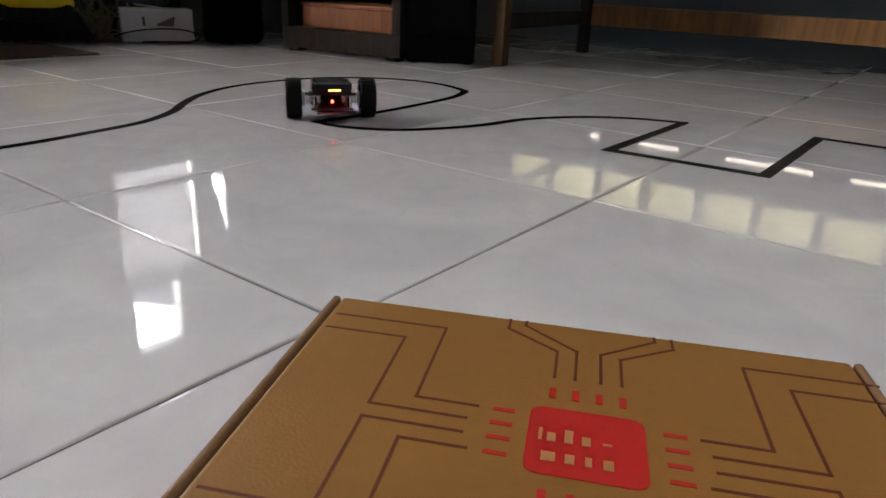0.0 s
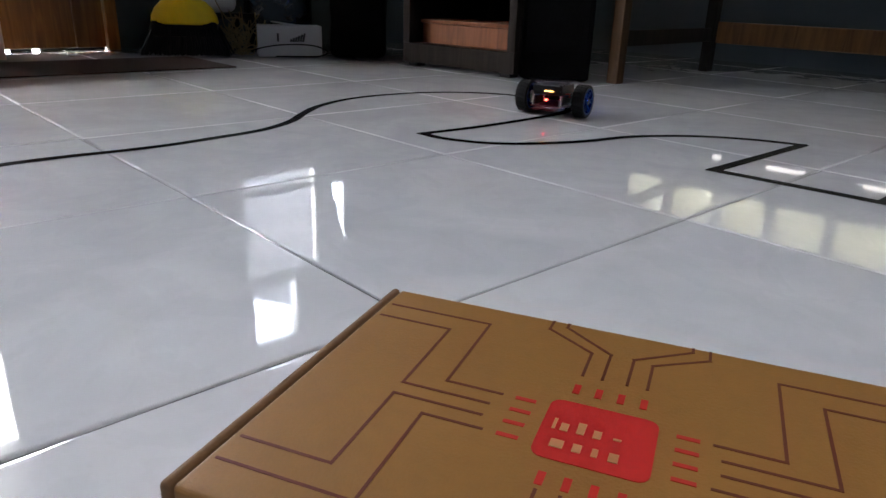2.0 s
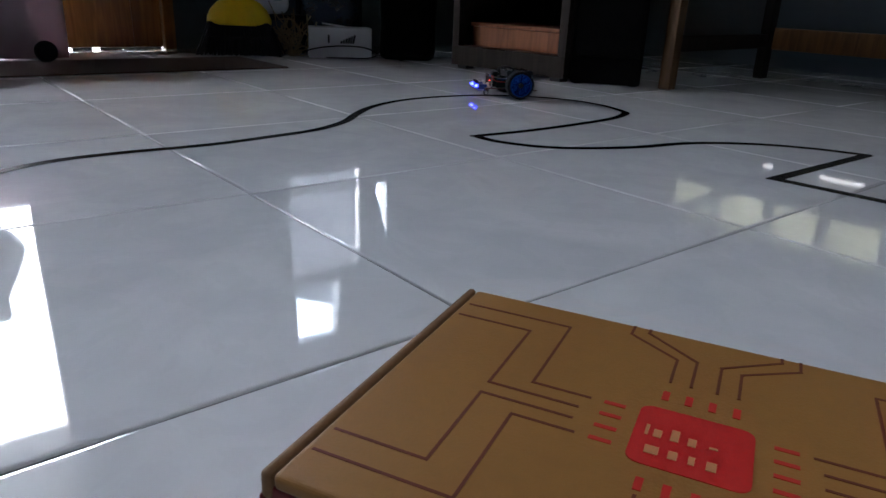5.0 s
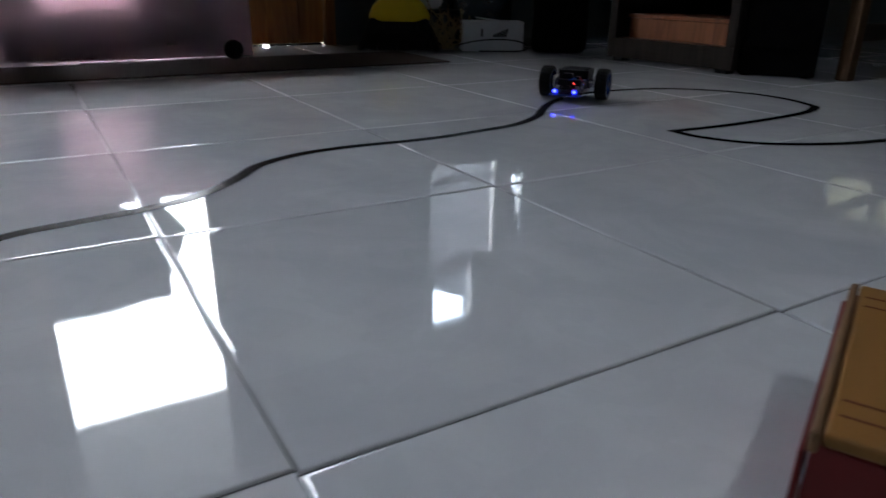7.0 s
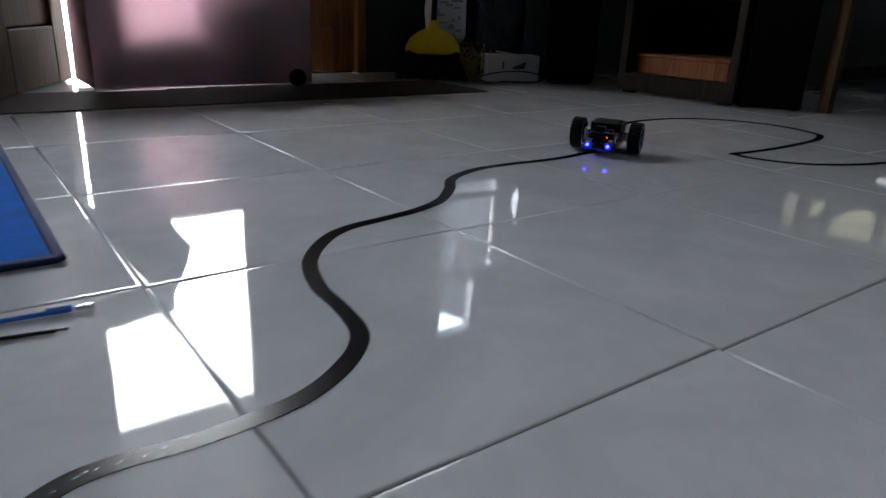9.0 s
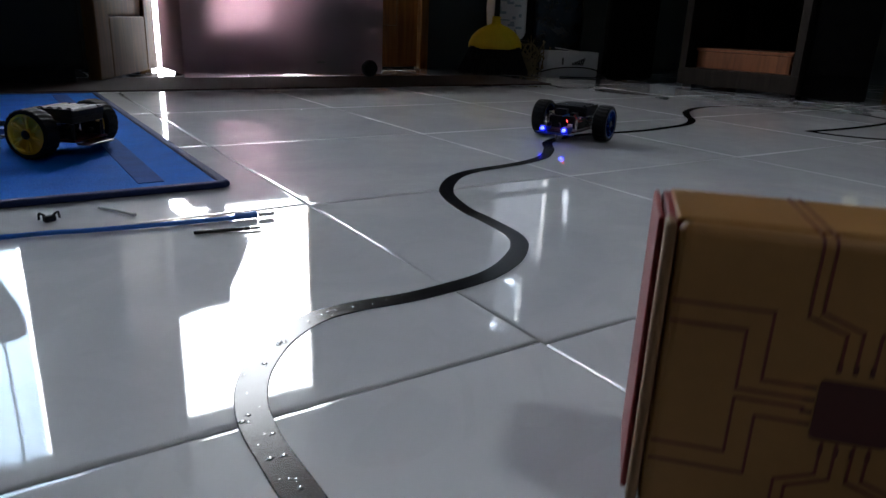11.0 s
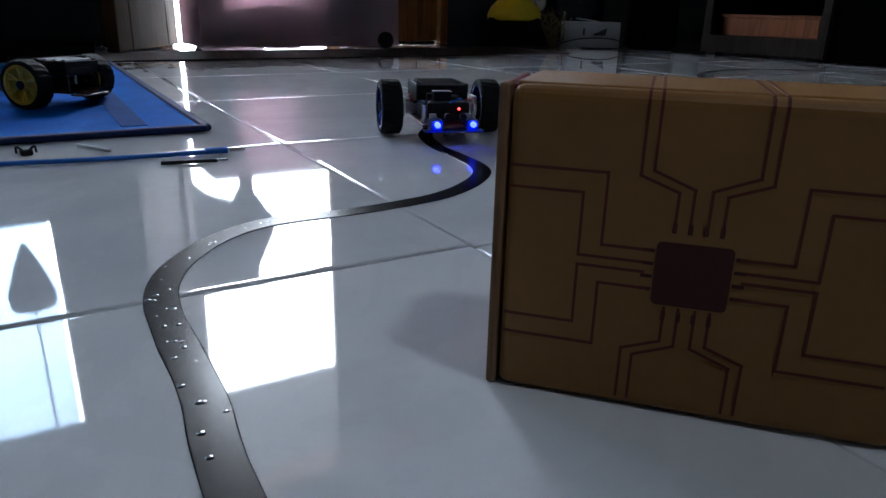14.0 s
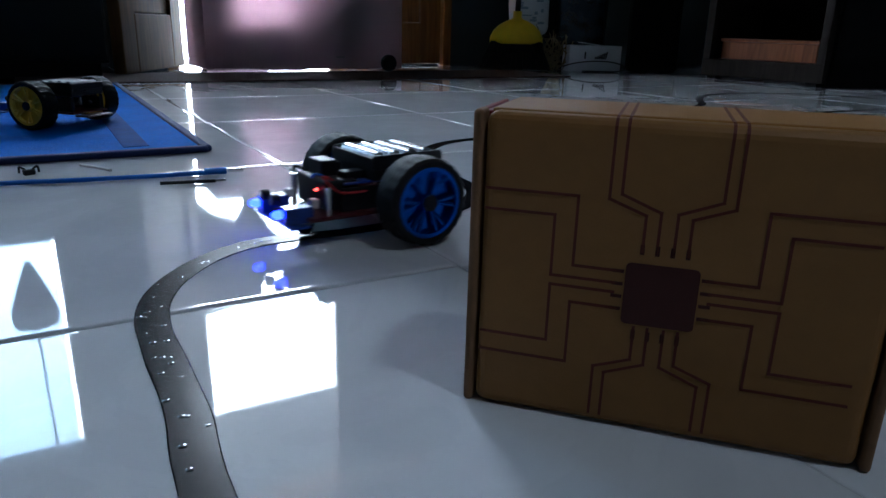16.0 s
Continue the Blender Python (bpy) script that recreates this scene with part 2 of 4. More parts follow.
COPPER = mat("wire_red", (0.5, 0.03, 0.03), 0.4, noise_scale=60, amount=0.1)
BLUE_LED = mat("blue_led", (0.05, 0.05, 0.6), 0.3, emit=(0.025, 0.03, 1.0), power=24)
RED_LED = mat("red_led", (0.6, 0.03, 0.03), 0.3, emit=(1.0, 0.04, 0.03), power=14)
AMBER_LED = mat("amber_led", (0.6, 0.3, 0.05), 0.3, emit=(1.0, 0.5, 0.13), power=4)
MAT_BLUE = mat("blue_mat_pile", (0.003, 0.105, 0.46), 0.95, noise_scale=18, amount=0.25, bump=0.6, bump_scale=350, spec=0.05)
MAT_EDGE = mat("navy_mat_binding", (0.004, 0.016, 0.085), 0.85, noise_scale=60, amount=0.3, bump=0.4, bump_scale=400)
MAT_STRIPE = mat("grey_mat_stripe", (0.02, 0.075, 0.26), 0.95, noise_scale=40, amount=0.2, bump=0.4, bump_scale=350, spec=0.05)
CABLE_BLUE = mat("blue_cable", (0.012, 0.14, 0.58), 0.4, noise_scale=60, amount=0.12)
STRIP_BROWN = mat("brown_strip", (0.04, 0.024, 0.021), 0.8, spec=0.15, noise_scale=40, amount=0.3, bump=0.4, bump_scale=350)
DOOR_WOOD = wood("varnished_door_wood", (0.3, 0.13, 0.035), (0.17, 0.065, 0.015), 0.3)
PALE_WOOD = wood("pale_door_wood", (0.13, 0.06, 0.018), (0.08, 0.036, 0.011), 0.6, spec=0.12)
BENCH_WOOD = wood("bench_wood", (0.22, 0.1, 0.028), (0.12, 0.05, 0.013), 0.5)
BROWN_WOOD = wood("dark_brown_post_wood", (0.075, 0.04, 0.016), (0.045, 0.022, 0.009), 0.6, spec=0.15)
SHELF_WOOD = wood("orange_brown_wood", (0.2, 0.07, 0.025), (0.12, 0.04, 0.014), 0.55, spec=0.2)
DARK_WOOD = wood("dark_stained_wood", (0.022, 0.017, 0.0145), (0.012, 0.0095, 0.0085), 0.7, spec=0.08)
GREY_CABINET = mat("grey_green_laminate", (0.012, 0.015, 0.0145), 0.6, spec=0.2, noise_scale=5, amount=0.15)
YELLOW = mat("yellow_broom_plastic", (0.75, 0.55, 0.0), 0.4, noise_scale=30, amount=0.08)
PAPER = mat("white_printed_card", (0.72, 0.73, 0.76), 0.55, noise_scale=20, amount=0.06)
PRINT_DARK = mat("black_print", (0.03, 0.03, 0.035), 0.6, noise_scale=60, amount=0.2)
PRINT_BLUE = mat("blue_grey_print", (0.3, 0.38, 0.45), 0.6, noise_scale=60, amount=0.2)
TEAL = mat("dark_teal_plastic", (0.006, 0.014, 0.024), 0.22, noise_scale=14, amount=0.35, bump=0.9, bump_scale=45)
STRAW = mat("dry_brown_fibre", (0.22, 0.17, 0.09), 0.8, noise_scale=60, amount=0.4)
PINK_PLASTIC = frosted_plastic("pink_translucent_plastic", (0.78, 0.68, 0.705), 0.58, 0.68)
FROSTED = veil("frosted_glass", (0.8, 0.8, 0.66), 0.0, 0.15, 0.15)
CURTAIN = veil("white_net_curtain", (0.34, 0.35, 0.37), 0.05, 0.8, 0.4)
DIM_PANE = veil("dusty_pane", (0.5, 0.57, 0.63), 0.9, 0.05, 0.5)
CLEAR = veil("clear_pane", (0.75, 0.8, 0.86), 0.95, 0.02, 0.3)
OUTDOOR = glow("bright_overcast_distance", (0.95, 0.98, 1.0), 38.0)
# near-black, for unseen outdoor pieces added to block daylight
BLOCKER = mat("light_blocker", (0.06, 0.06, 0.058), 0.8, noise_scale=4, amount=0.2)
WHITE_FRAME = mat("white_window_frame", (0.6, 0.6, 0.57), 0.45, noise_scale=20, amount=0.08)


# ---- mesh helpers ----
def part(name, bm, material, parent=None, label="", m=None, smooth=False):
    me = bpy.data.meshes.new(name)
    bm.to_mesh(me)
    bm.free()
    if smooth:
        for f in me.polygons:
            f.use_smooth = True
    me.materials.append(material)
    ob = new(name, me)
    if m is not None:
        ob.matrix_basis = m
    if parent is not None:
        ob.parent = parent
    if label:
        tagged(ob, label)
    return ob


def thing(name, label, category, m=None, group="", kind=""):
    e = new(name)
    e.empty_display_size = 0.02
    if m is not None:
        e.matrix_basis = m
    return tagged(e, label, category, group, kind)


def box(size, at=(0, 0, 0), bevel=0.0, seg=2, bm=None, turn=None):
    """A box centred at `at`, with rounded edges."""
    b = bmesh.new()
    bmesh.ops.create_cube(b, size=1)
    for v in b.verts:
        v.co = Vector((v.co.x * size[0], v.co.y * size[1], v.co.z * size[2]))
    if bevel:
        bmesh.ops.bevel(b, geom=b.edges[:], offset=min(bevel, min(size) * 0.45), segments=seg, affect="EDGES", profile=0.5)
    mm = Matrix.Translation(at) @ (turn if turn is not None else Matrix())
    bmesh.ops.transform(b, matrix=mm, verts=b.verts)
    return join(bm, b)


def join(bm, b):
    if bm is None:
        return b
    me = bpy.data.meshes.new("joined")
    b.to_mesh(me)
    b.free()
    bm.from_mesh(me)
    bpy.data.meshes.remove(me)
    return bm


def lathe(profile, n=32, at=(0, 0, 0), turn=None, bm=None, closed=False):
    """Turns (radius, height) pairs round z."""
    b = bmesh.new()
    rings = []
    for r, z in profile:
        rings.append([b.verts.new((r * math.cos(2 * math.pi * k / n), r * math.sin(2 * math.pi * k / n), z)) for k in range(n)])
    pairs = list(zip(rings, rings[1:])) + ([(rings[-1], rings[0])] if closed else [])
    for lo, hi in pairs:
        for k in range(n):
            b.faces.new((lo[k], lo[(k + 1) % n], hi[(k + 1) % n], hi[k]))
    if not closed:
        b.faces.new(rings[0][::-1])
        b.faces.new(rings[-1])
    mm = Matrix.Translation(at) @ (turn if turn is not None else Matrix())
    bmesh.ops.transform(b, matrix=mm, verts=b.verts)
    bmesh.ops.recalc_face_normals(b, faces=b.faces)
    return join(bm, b)


def rod(a, c, r, n=12, bm=None):
    a, c = Vector(a), Vector(c)
    q = (c - a).to_track_quat("Z", "Y").to_matrix().to_4x4()
    return lathe([(r, 0), (r, (c - a).length)], n, a, q, bm)


def tube(points, r, n=8, bm=None):
    """A round tube along a smooth line through the points."""
    pts = smooth_line(points, 6)
    b = bmesh.new()
    rings = []
    for k, p in enumerate(pts):
        d = (pts[min(k + 1, len(pts) - 1)] - pts[max(k - 1, 0)]).normalized()
        side = d.cross(Vector((0, 0, 1)))
        side = side.normalized() if side.length > 1e-4 else Vector((1, 0, 0))
        up = side.cross(d)
        rings.append([b.verts.new(p + r * (math.cos(2 * math.pi * j / n) * side + math.sin(2 * math.pi * j / n) * up)) for j in range(n)])
    for lo, hi in zip(rings, rings[1:]):
        for j in range(n):
            b.faces.new((lo[j], lo[(j + 1) % n], hi[(j + 1) % n], hi[j]))
    b.faces.new(rings[0][::-1])
    b.faces.new(rings[-1])
    bmesh.ops.recalc_face_normals(b, faces=b.faces)
    return join(bm, b)


def smooth_line(points, n):
    """Catmull-Rom through the points."""
    p = [Vector(q) for q in points]
    p = [2 * p[0] - p[1]] + p + [2 * p[-1] - p[-2]]
    out = []
    for k in range(1, len(p) - 2):
        for j in range(n):
            t = j / n
            out.append(0.5 * (2 * p[k] + (p[k + 1] - p[k - 1]) * t + (2 * p[k - 1] - 5 * p[k] + 4 * p[k + 1] - p[k + 2]) * t * t
                              + (3 * p[k] - p[k - 1] - 3 * p[k + 1] + p[k + 2]) * t ** 3))
    return out + [p[-2]]


def ribbon(pts, width, thick, bm=None):
    """A flat strip of tape on the floor along 2D points."""
    b = bmesh.new()
    pts = [Vector((q[0], q[1])) for q in pts]
    rows = []
    for k, q in enumerate(pts):
        d0 = (q - pts[k - 1]).normalized() if k else None
        d1 = (pts[k + 1] - q).normalized() if k < len(pts) - 1 else None
        d = ((d0 or d1) + (d1 or d0)).normalized()
        s = Vector((-d.y, d.x))
        w = width / 2 * (1 + 0.05 * noise.noise((q.x * 30, q.y * 30, 0)))
        rows.append([b.verts.new((*(q + s * w), 0.0004)), b.verts.new((*(q + s * w * 0.94), thick)), b.verts.new((*(q - s * w * 0.94), thick)), b.verts.new((*(q - s * w), 0.0004))])
    for lo, hi in zip(rows, rows[1:]):
        for j in range(3):
            b.faces.new((lo[j], lo[j + 1], hi[j + 1], hi[j]))
    b.faces.new(rows[0])
    b.faces.new(rows[-1][::-1])
    bmesh.ops.recalc_face_normals(b, faces=b.faces)
    return join(bm, b)


# ---- setting: walls, floor bed, ceiling ----
X0, X1, Y0, Y1, TOP = -2.6, 2.62, -1.9, 2.35, 2.7
THICK = 0.12


def wall(name, label, along, at, lo, hi, openings, out):
    """A wall along "x" or "y" at a coordinate, with openings (a, b, bottom, top) that go right through; out: the side of its thickness."""
    cuts = sorted({lo, hi, *[v for o in openings for v in o[:2]]})
    bm = bmesh.new()
    for a, b in zip(cuts, cuts[1:]):
        holes = sorted((o[2], o[3]) for o in openings if o[0] <= a + 1e-6 and o[1] >= b - 1e-6)
        z = 0.0
        for z0, z1 in holes + [(TOP, TOP)]:
            if z0 > z + 1e-6:
                size = (b - a, THICK, z0 - z) if along == "x" else (THICK, b - a, z0 - z)
                c = ((a + b) / 2, at + out * THICK / 2, (z + z0) / 2) if along == "x" else (at + out * THICK / 2, (a + b) / 2, (z + z0) / 2)
                box(size, c, bm=bm)
            z = z1
    bmesh.ops.remove_doubles(bm, verts=bm.verts, dist=1e-5)
    return tagged(part(name, bm, WALL), label, "wall", kind="structure")


DOOR = (-0.605, 0.58, 0.0, 2.05)
WIN_B = (1.02, 1.42, 0.55, 1.07)
WIN_B2, WIN_B3 = (1.04, 1.29, 1.1, 1.42), (1.46, 1.58, 0.64, 1.07)
WIN_D = (-1.85, -1.015, 0.58, 1.5)
WIN_C = (-0.95, 1.5, 0.545, 0.775)
VENTS = [(a, b, 0.402, 0.444) for a, b in ((-0.75, -0.5), (-0.34, -0.02), (0.1, 0.46), (0.63, 0.85), (1.0, 1.1))]
wall("wall_north", "blue-grey painted wall with shade in its colour, double door and windows", "x", Y1, X0 - THICK, X1 + THICK, [DOOR, WIN_B, WIN_B2, WIN_B3, WIN_D], 1)
wall("wall_east", "blue-grey painted wall with shade in its colour, behind the low table", "y", X1, Y0, Y1, [WIN_C, *VENTS], 1)
wall("wall_west", "blue-grey painted wall with shade in its colour", "y", X0, Y0, Y1, [], -1)
wall("wall_south", "blue-grey painted wall with shade in its colour", "x", Y0, X0 - THICK, X1 + THICK, [], -1)
kx, ky, kh = ASSUMED_SKYLIGHT[0], ASSUMED_SKYLIGHT[1], ASSUMED_SKYLIGHT[2] / 2
slab = bmesh.new()
for a, b, c, d in ((X0 - 0.12, kx - kh, Y0 - 0.12, Y1 + 0.12), (kx + kh, X1 + 0.12, Y0 - 0.12, Y1 + 0.12), (kx - kh, kx + kh, Y0 - 0.12, ky - kh), (kx - kh, kx + kh, ky + kh, Y1 + 0.12)):
    box((b - a, d - c, 0.1), ((a + b) / 2, (c + d) / 2, TOP + 0.05), bm=slab)
tagged(part("ceiling", slab, CEIL), "plain off-white ceiling, colour darkened to cut bounced light, with an assumed skylight", "ceiling", kind="structure")
floor = tagged(part("floor", box((X1 - X0, Y1 - Y0, 0.05), ((X0 + X1) / 2, (Y0 + Y1) / 2, -0.0271)), GROUT), "glossy pale grey porcelain tile floor with dark joints", "floor", kind="structure")

# outdoors: ground, an unseen slab added to cap the daylight, and the bright distance beyond the openings
tagged(part("ground", box((60, 60, 0.05), (0, 0, -0.13)), mat("outdoor_paving", (0.4, 0.4, 0.38), 0.8, noise_scale=2, amount=0.15)), "pale concrete ground outside the house", "ground", kind="structure")
tagged(part("daylight_cap", box((6.0, 1.44, 0.08), (0, Y1 + THICK + 0.73, 2.42)), BLOCKER), "unseen dark slab added over the door to cap the daylight", "roof", kind="structure")
tagged(part("backdrop", box((9.0, 0.02, 4.2), (0, 5.2, 1.9)), OUTDOOR), "bright hazy daylight beyond the house", "backdrop", kind="structure")
tagged(part("backdrop", box((0.02, 7.0, 3.0), (4.4, 0.6, 1.4)), glow("bright_yard", (1.0, 0.98, 0.88), 1.6)), "bright hazy yard beyond the side window", "backdrop", kind="structure")


def window(name, label, along, at, o, cols, pane, rows_=1, out=1, bar=0.03):
    """Frame, mullions and panes set into a wall's opening."""
    a, b, z0, z1 = o
    e = thing(name, label, "window", kind="structure")
    depth = at + out * THICK * 0.5

    def put(nm, c, w, h, d, m, lab=""):
        size = (w, d, h) if along == "x" else (d, w, h)
        pos = (c[0], depth, c[1]) if along == "x" else (depth, c[0], c[1])
        return part(nm, box(size, pos, 0.002 if m is WHITE_FRAME else 0), m, e, lab)
    put("window_frame", ((a + b) / 2, z0 + bar / 2), b - a, bar, 0.06, WHITE_FRAME)
    put("window_frame", ((a + b) / 2, z1 - bar / 2), b - a, bar, 0.06, WHITE_FRAME)
    put("window_frame", (a + bar / 2, (z0 + z1) / 2), bar, z1 - z0 - 2 * bar, 0.06, WHITE_FRAME)
    put("window_frame", (b - bar / 2, (z0 + z1) / 2), bar, z1 - z0 - 2 * bar, 0.06, WHITE_FRAME)
    for c in cols:
        put("mullion", (c, (z0 + z1) / 2), bar * 1.3, z1 - z0 - 2 * bar, 0.05, WHITE_FRAME)
    cs = [a + bar, *sorted(cols), b - bar]
    for c0, c1 in zip(cs, cs[1:]):
        put("pane", ((c0 + c1) / 2, (z0 + z1) / 2), c1 - c0 - 0.02, z1 - z0 - 2 * bar, 0.005, pane)
    return e


window("window_1", "white framed window with a row of frosted panes", "y", X1, WIN_C, [1.25, 1.0, 0.765, 0.52, 0.28, 0.04, -0.2, -0.44, -0.68], FROSTED, bar=0.028)
window("window_2", "white framed window with a pale translucent pane", "x", Y1, WIN_B, [], CURTAIN, bar=0.015)
window("window_5", "small clear window pane above the translucent one", "x", Y1, WIN_B2, [], CLEAR, bar=0.01)
window("window_6", "narrow clear side window", "x", Y1, WIN_B3, [], CLEAR, bar=0.015)
window("window_3", "white framed dusty window", "x", Y1, WIN_D, [-1.45], DIM_PANE)

# unseen shaft added to keep the overhead light off the far right
light_shaft = thing("window_4", "assumed unseen skylight shaft that narrows the overhead light", "window", kind="structure")
for q in (-1, 1):
    part("shaft_wall", box((0.02, 2 * kh, 0.4), (kx + q * (kh - 0.01), ky, TOP + 0.2), 0.002), CEIL, light_shaft)
    part("shaft_wall", box((2 * kh - 0.04, 0.02, 0.4), (kx, ky + q * (kh - 0.01), TOP + 0.2), 0.002), CEIL, light_shaft)
part("pane", box((2 * kh, 2 * kh, 0.005), (kx, ky, TOP + 0.403)), CLEAR, light_shaft)

tagged(part("trim", box((0.4, 0.03, 0.03), (1.22, Y1 + 0.03, 0.635), 0.003), WHITE_FRAME), "white glazing bar across the translucent window", "trim", kind="structure")
curtain = thing("curtain", "pale net curtain gathered at the narrow side window", "curtain")
cb = bmesh.new()
rows_c = []
for k in range(13):
    z = 0.6 + 0.5 * k / 12
    edge = 1.468 + 0.062 * min(1, max(0, (z - 0.66) / 0.3)) + 0.004 * math.sin(k * 2.3)
    rows_c.append([(1.425 + (edge - 1.425) * j / 6, Y1 - 0.02 + 0.006 * math.sin(j * 2.4 + k * 0.3), z) for j in range(7)])
for back in (0.0, 0.003):
    vs = [[cb.verts.new((x, y + back, z)) for x, y, z in row] for row in rows_c]
    for lo, hi in zip(vs, vs[1:]):
        for j in range(6):
            cb.faces.new((lo[j], lo[j + 1], hi[j + 1], hi[j]))
part("cloth", cb, CURTAIN, curtain, smooth=True)
part("rod", rod((1.4, Y1 - 0.02, 1.102), (1.6, Y1 - 0.02, 1.102), 0.006, 10), WHITE_FRAME, curtain)
for x in (1.41, 1.59):
    part("bracket", box((0.012, 0.03, 0.012), (x, Y1 - 0.012, 1.102), 0.002), WHITE_FRAME, curtain)

hang = thing("hanging_bag", "dark tapered cloth bag hanging in the window", "bag")
part("cloth", lathe([(0.008, 0.0), (0.03, 0.05), (0.055, 0.12), (0.075, 0.19), (0.07, 0.23), (0.02, 0.25)], 20, (-1.135, Y1 - 0.08, 0.64)), BLACK_MATT, hang, smooth=True)
part("cord", rod((-1.135, Y1 - 0.08, 0.885), (-1.135, Y1 - 0.002, 1.55), 0.004, 8), BLACK_MATT, hang)

# double door: frame, closed leaf and open leaf
frame_ob = thing("door_frame", "dark varnished wooden door frame", "door frame", kind="structure")
for x in (DOOR[0] + 0.02, DOOR[1] - 0.02):
    part("jamb", box((0.04, 0.14, 2.05), (x, Y1 + 0.055, 1.025), 0.003), DOOR_WOOD, frame_ob)
part("head", box((1.105, 0.14, 0.04), (-0.0125, Y1 + 0.055, 2.03), 0.003), DOOR_WOOD, frame_ob)


def door_leaf(name, label, width, m, material):
    """A panelled leaf hung at its local origin, running along +x, 12 mm above the floor."""
    e = thing(name, label, "door", m, kind="structure")
    zc = 0.008
    for x in (0.05, width - 0.05):
        part("stile", box((0.1, 0.036, 1.98), (x, 0, zc + 0.99), 0.004), material, e)
    for z, h in ((0.085, 0.17), (0.36, 0.08), (0.95, 0.12), (1.9, 0.16)):
        part("rail", box((width - 0.2, 0.036, h), (width / 2, 0, zc + z), 0.004), material, e)
    for z0, z1 in ((0.17, 0.32), (0.4, 0.89), (1.01, 1.82)):
        part("panel", box((width - 0.2, 0.016, z1 - z0), (width / 2, 0, zc + (z0 + z1) / 2), 0.006), material, e)
    part("door_handle", lathe([(0.012, 0), (0.012, 0.03), (0.024, 0.04), (0.024, 0.055), (0.01, 0.062)], 20, (width - 0.05, -0.018, 1.0), Matrix.Rotation(radians(90), 4, "X")), STEEL, e, "steel door knob")
    return e


door_leaf("door_1", "closed brown varnished wooden door leaf with light beneath", 0.515, pose(0.54, Y1 + 0.03, 0, 0, 0, 180), DOOR_WOOD)
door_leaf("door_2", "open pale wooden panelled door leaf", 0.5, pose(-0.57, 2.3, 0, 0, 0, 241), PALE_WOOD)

for x0, x1 in ((0.235, 0.3), (0.325, 0.535)):
    tagged(part("trim", box((x1 - x0, 0.02, 0.0065), ((x0 + x1) / 2, Y1 + 0.03, 0.0035), 0.001), RUBBER), "black rubber draught strip under the closed door leaf", "trim", kind="structure")

# ---- the taped track ----
CURVE_1 = [(-1.006, -0.4), (-1.004, -0.17), (-0.999, -0.1), (-0.999, -0.04), (-0.998, 0.0), (-0.992, 0.032), (-0.977, 0.064), (-0.949, 0.097), (-0.915, 0.118), (-0.88, 0.122),
           (-0.839, 0.119), (-0.795, 0.122), (-0.752, 0.13), (-0.712, 0.15), (-0.676, 0.181), (-0.658, 0.214), (-0.65, 0.267), (-0.645, 0.32), (-0.62, 0.392), (-0.57, 0.452),
           (-0.519, 0.482), (-0.449, 0.495), (-0.393, 0.507), (-0.333, 0.533), (-0.278, 0.582), (-0.228, 0.64), (-0.15, 0.676), (-0.063, 0.684), (0.02, 0.68), (0.09, 0.682),
           (0.171, 0.695), (0.264, 0.715), (0.348, 0.763), (0.409, 0.822), (0.49, 0.888), (0.6, 0.938), (0.72, 0.95), (0.85, 0.925), (0.945, 0.855), (0.995, 0.765), (0.998, 0.68),
           (0.972, 0.606), (0.945, 0.577), (0.861, 0.549), (0.735, 0.537), (0.602, 0.533), (0.479, 0.54)]
CURVE_2 = [(0.476, 0.547), (0.478, 0.487), (0.513, 0.42), (0.571, 0.376), (0.663, 0.337), (0.78, 0.311), (0.88, 0.25), (0.942, 0.175), (0.978, 0.088)]
W = 0.0185
track = thing("line_track", "black tape line with curves and zigzag corners on the tiles", "tape")
part("curved_strip", ribbon(smooth_line([(x, y, 0) for x, y in CURVE_1], 6), W, 0.0008), TAPE, track)
part("curved_strip", ribbon(smooth_line([(x, y, 0) for x, y in CURVE_2], 6), W, 0.001), TAPE, track)
ZIG = [(0.971, 0.095), (0.655, 0.097), (0.672, -0.122), (1.02, -0.124), (1.025, -0.32), (0.7, -0.335), (0.72, -0.55)]
for k, (a, b) in enumerate(zip(ZIG, ZIG[1:])):
    d = (Vector(b) - Vector(a)).normalized() * W * 0.45
    n_ = 8
    part("straight_strip", ribbon([Vector(a) - d + (Vector(b) - Vector(a) + 2 * d) * j / n_ for j in range(n_ + 1)], W, 0.0009 + 0.0002 * (k % 2)), TAPE, track)
rng = random.Random(4)
LINE = smooth_line([(x, y, 0) for x, y in CURVE_1], 6)
for k in range(46):
    q = LINE[rng.randrange(0, 60)]
    r = rng.uniform(0.0007, 0.0022)
    part("air_bubble", lathe([(r, 0), (r * 0.85, r * 0.09), (r * 0.6, r * 0.17), (r * 0.25, r * 0.22)], 12, (q.x + rng.uniform(-0.007, 0.007), q.y + rng.uniform(-0.007, 0.007), 0.0007)), BUBBLE, track, smooth=True)


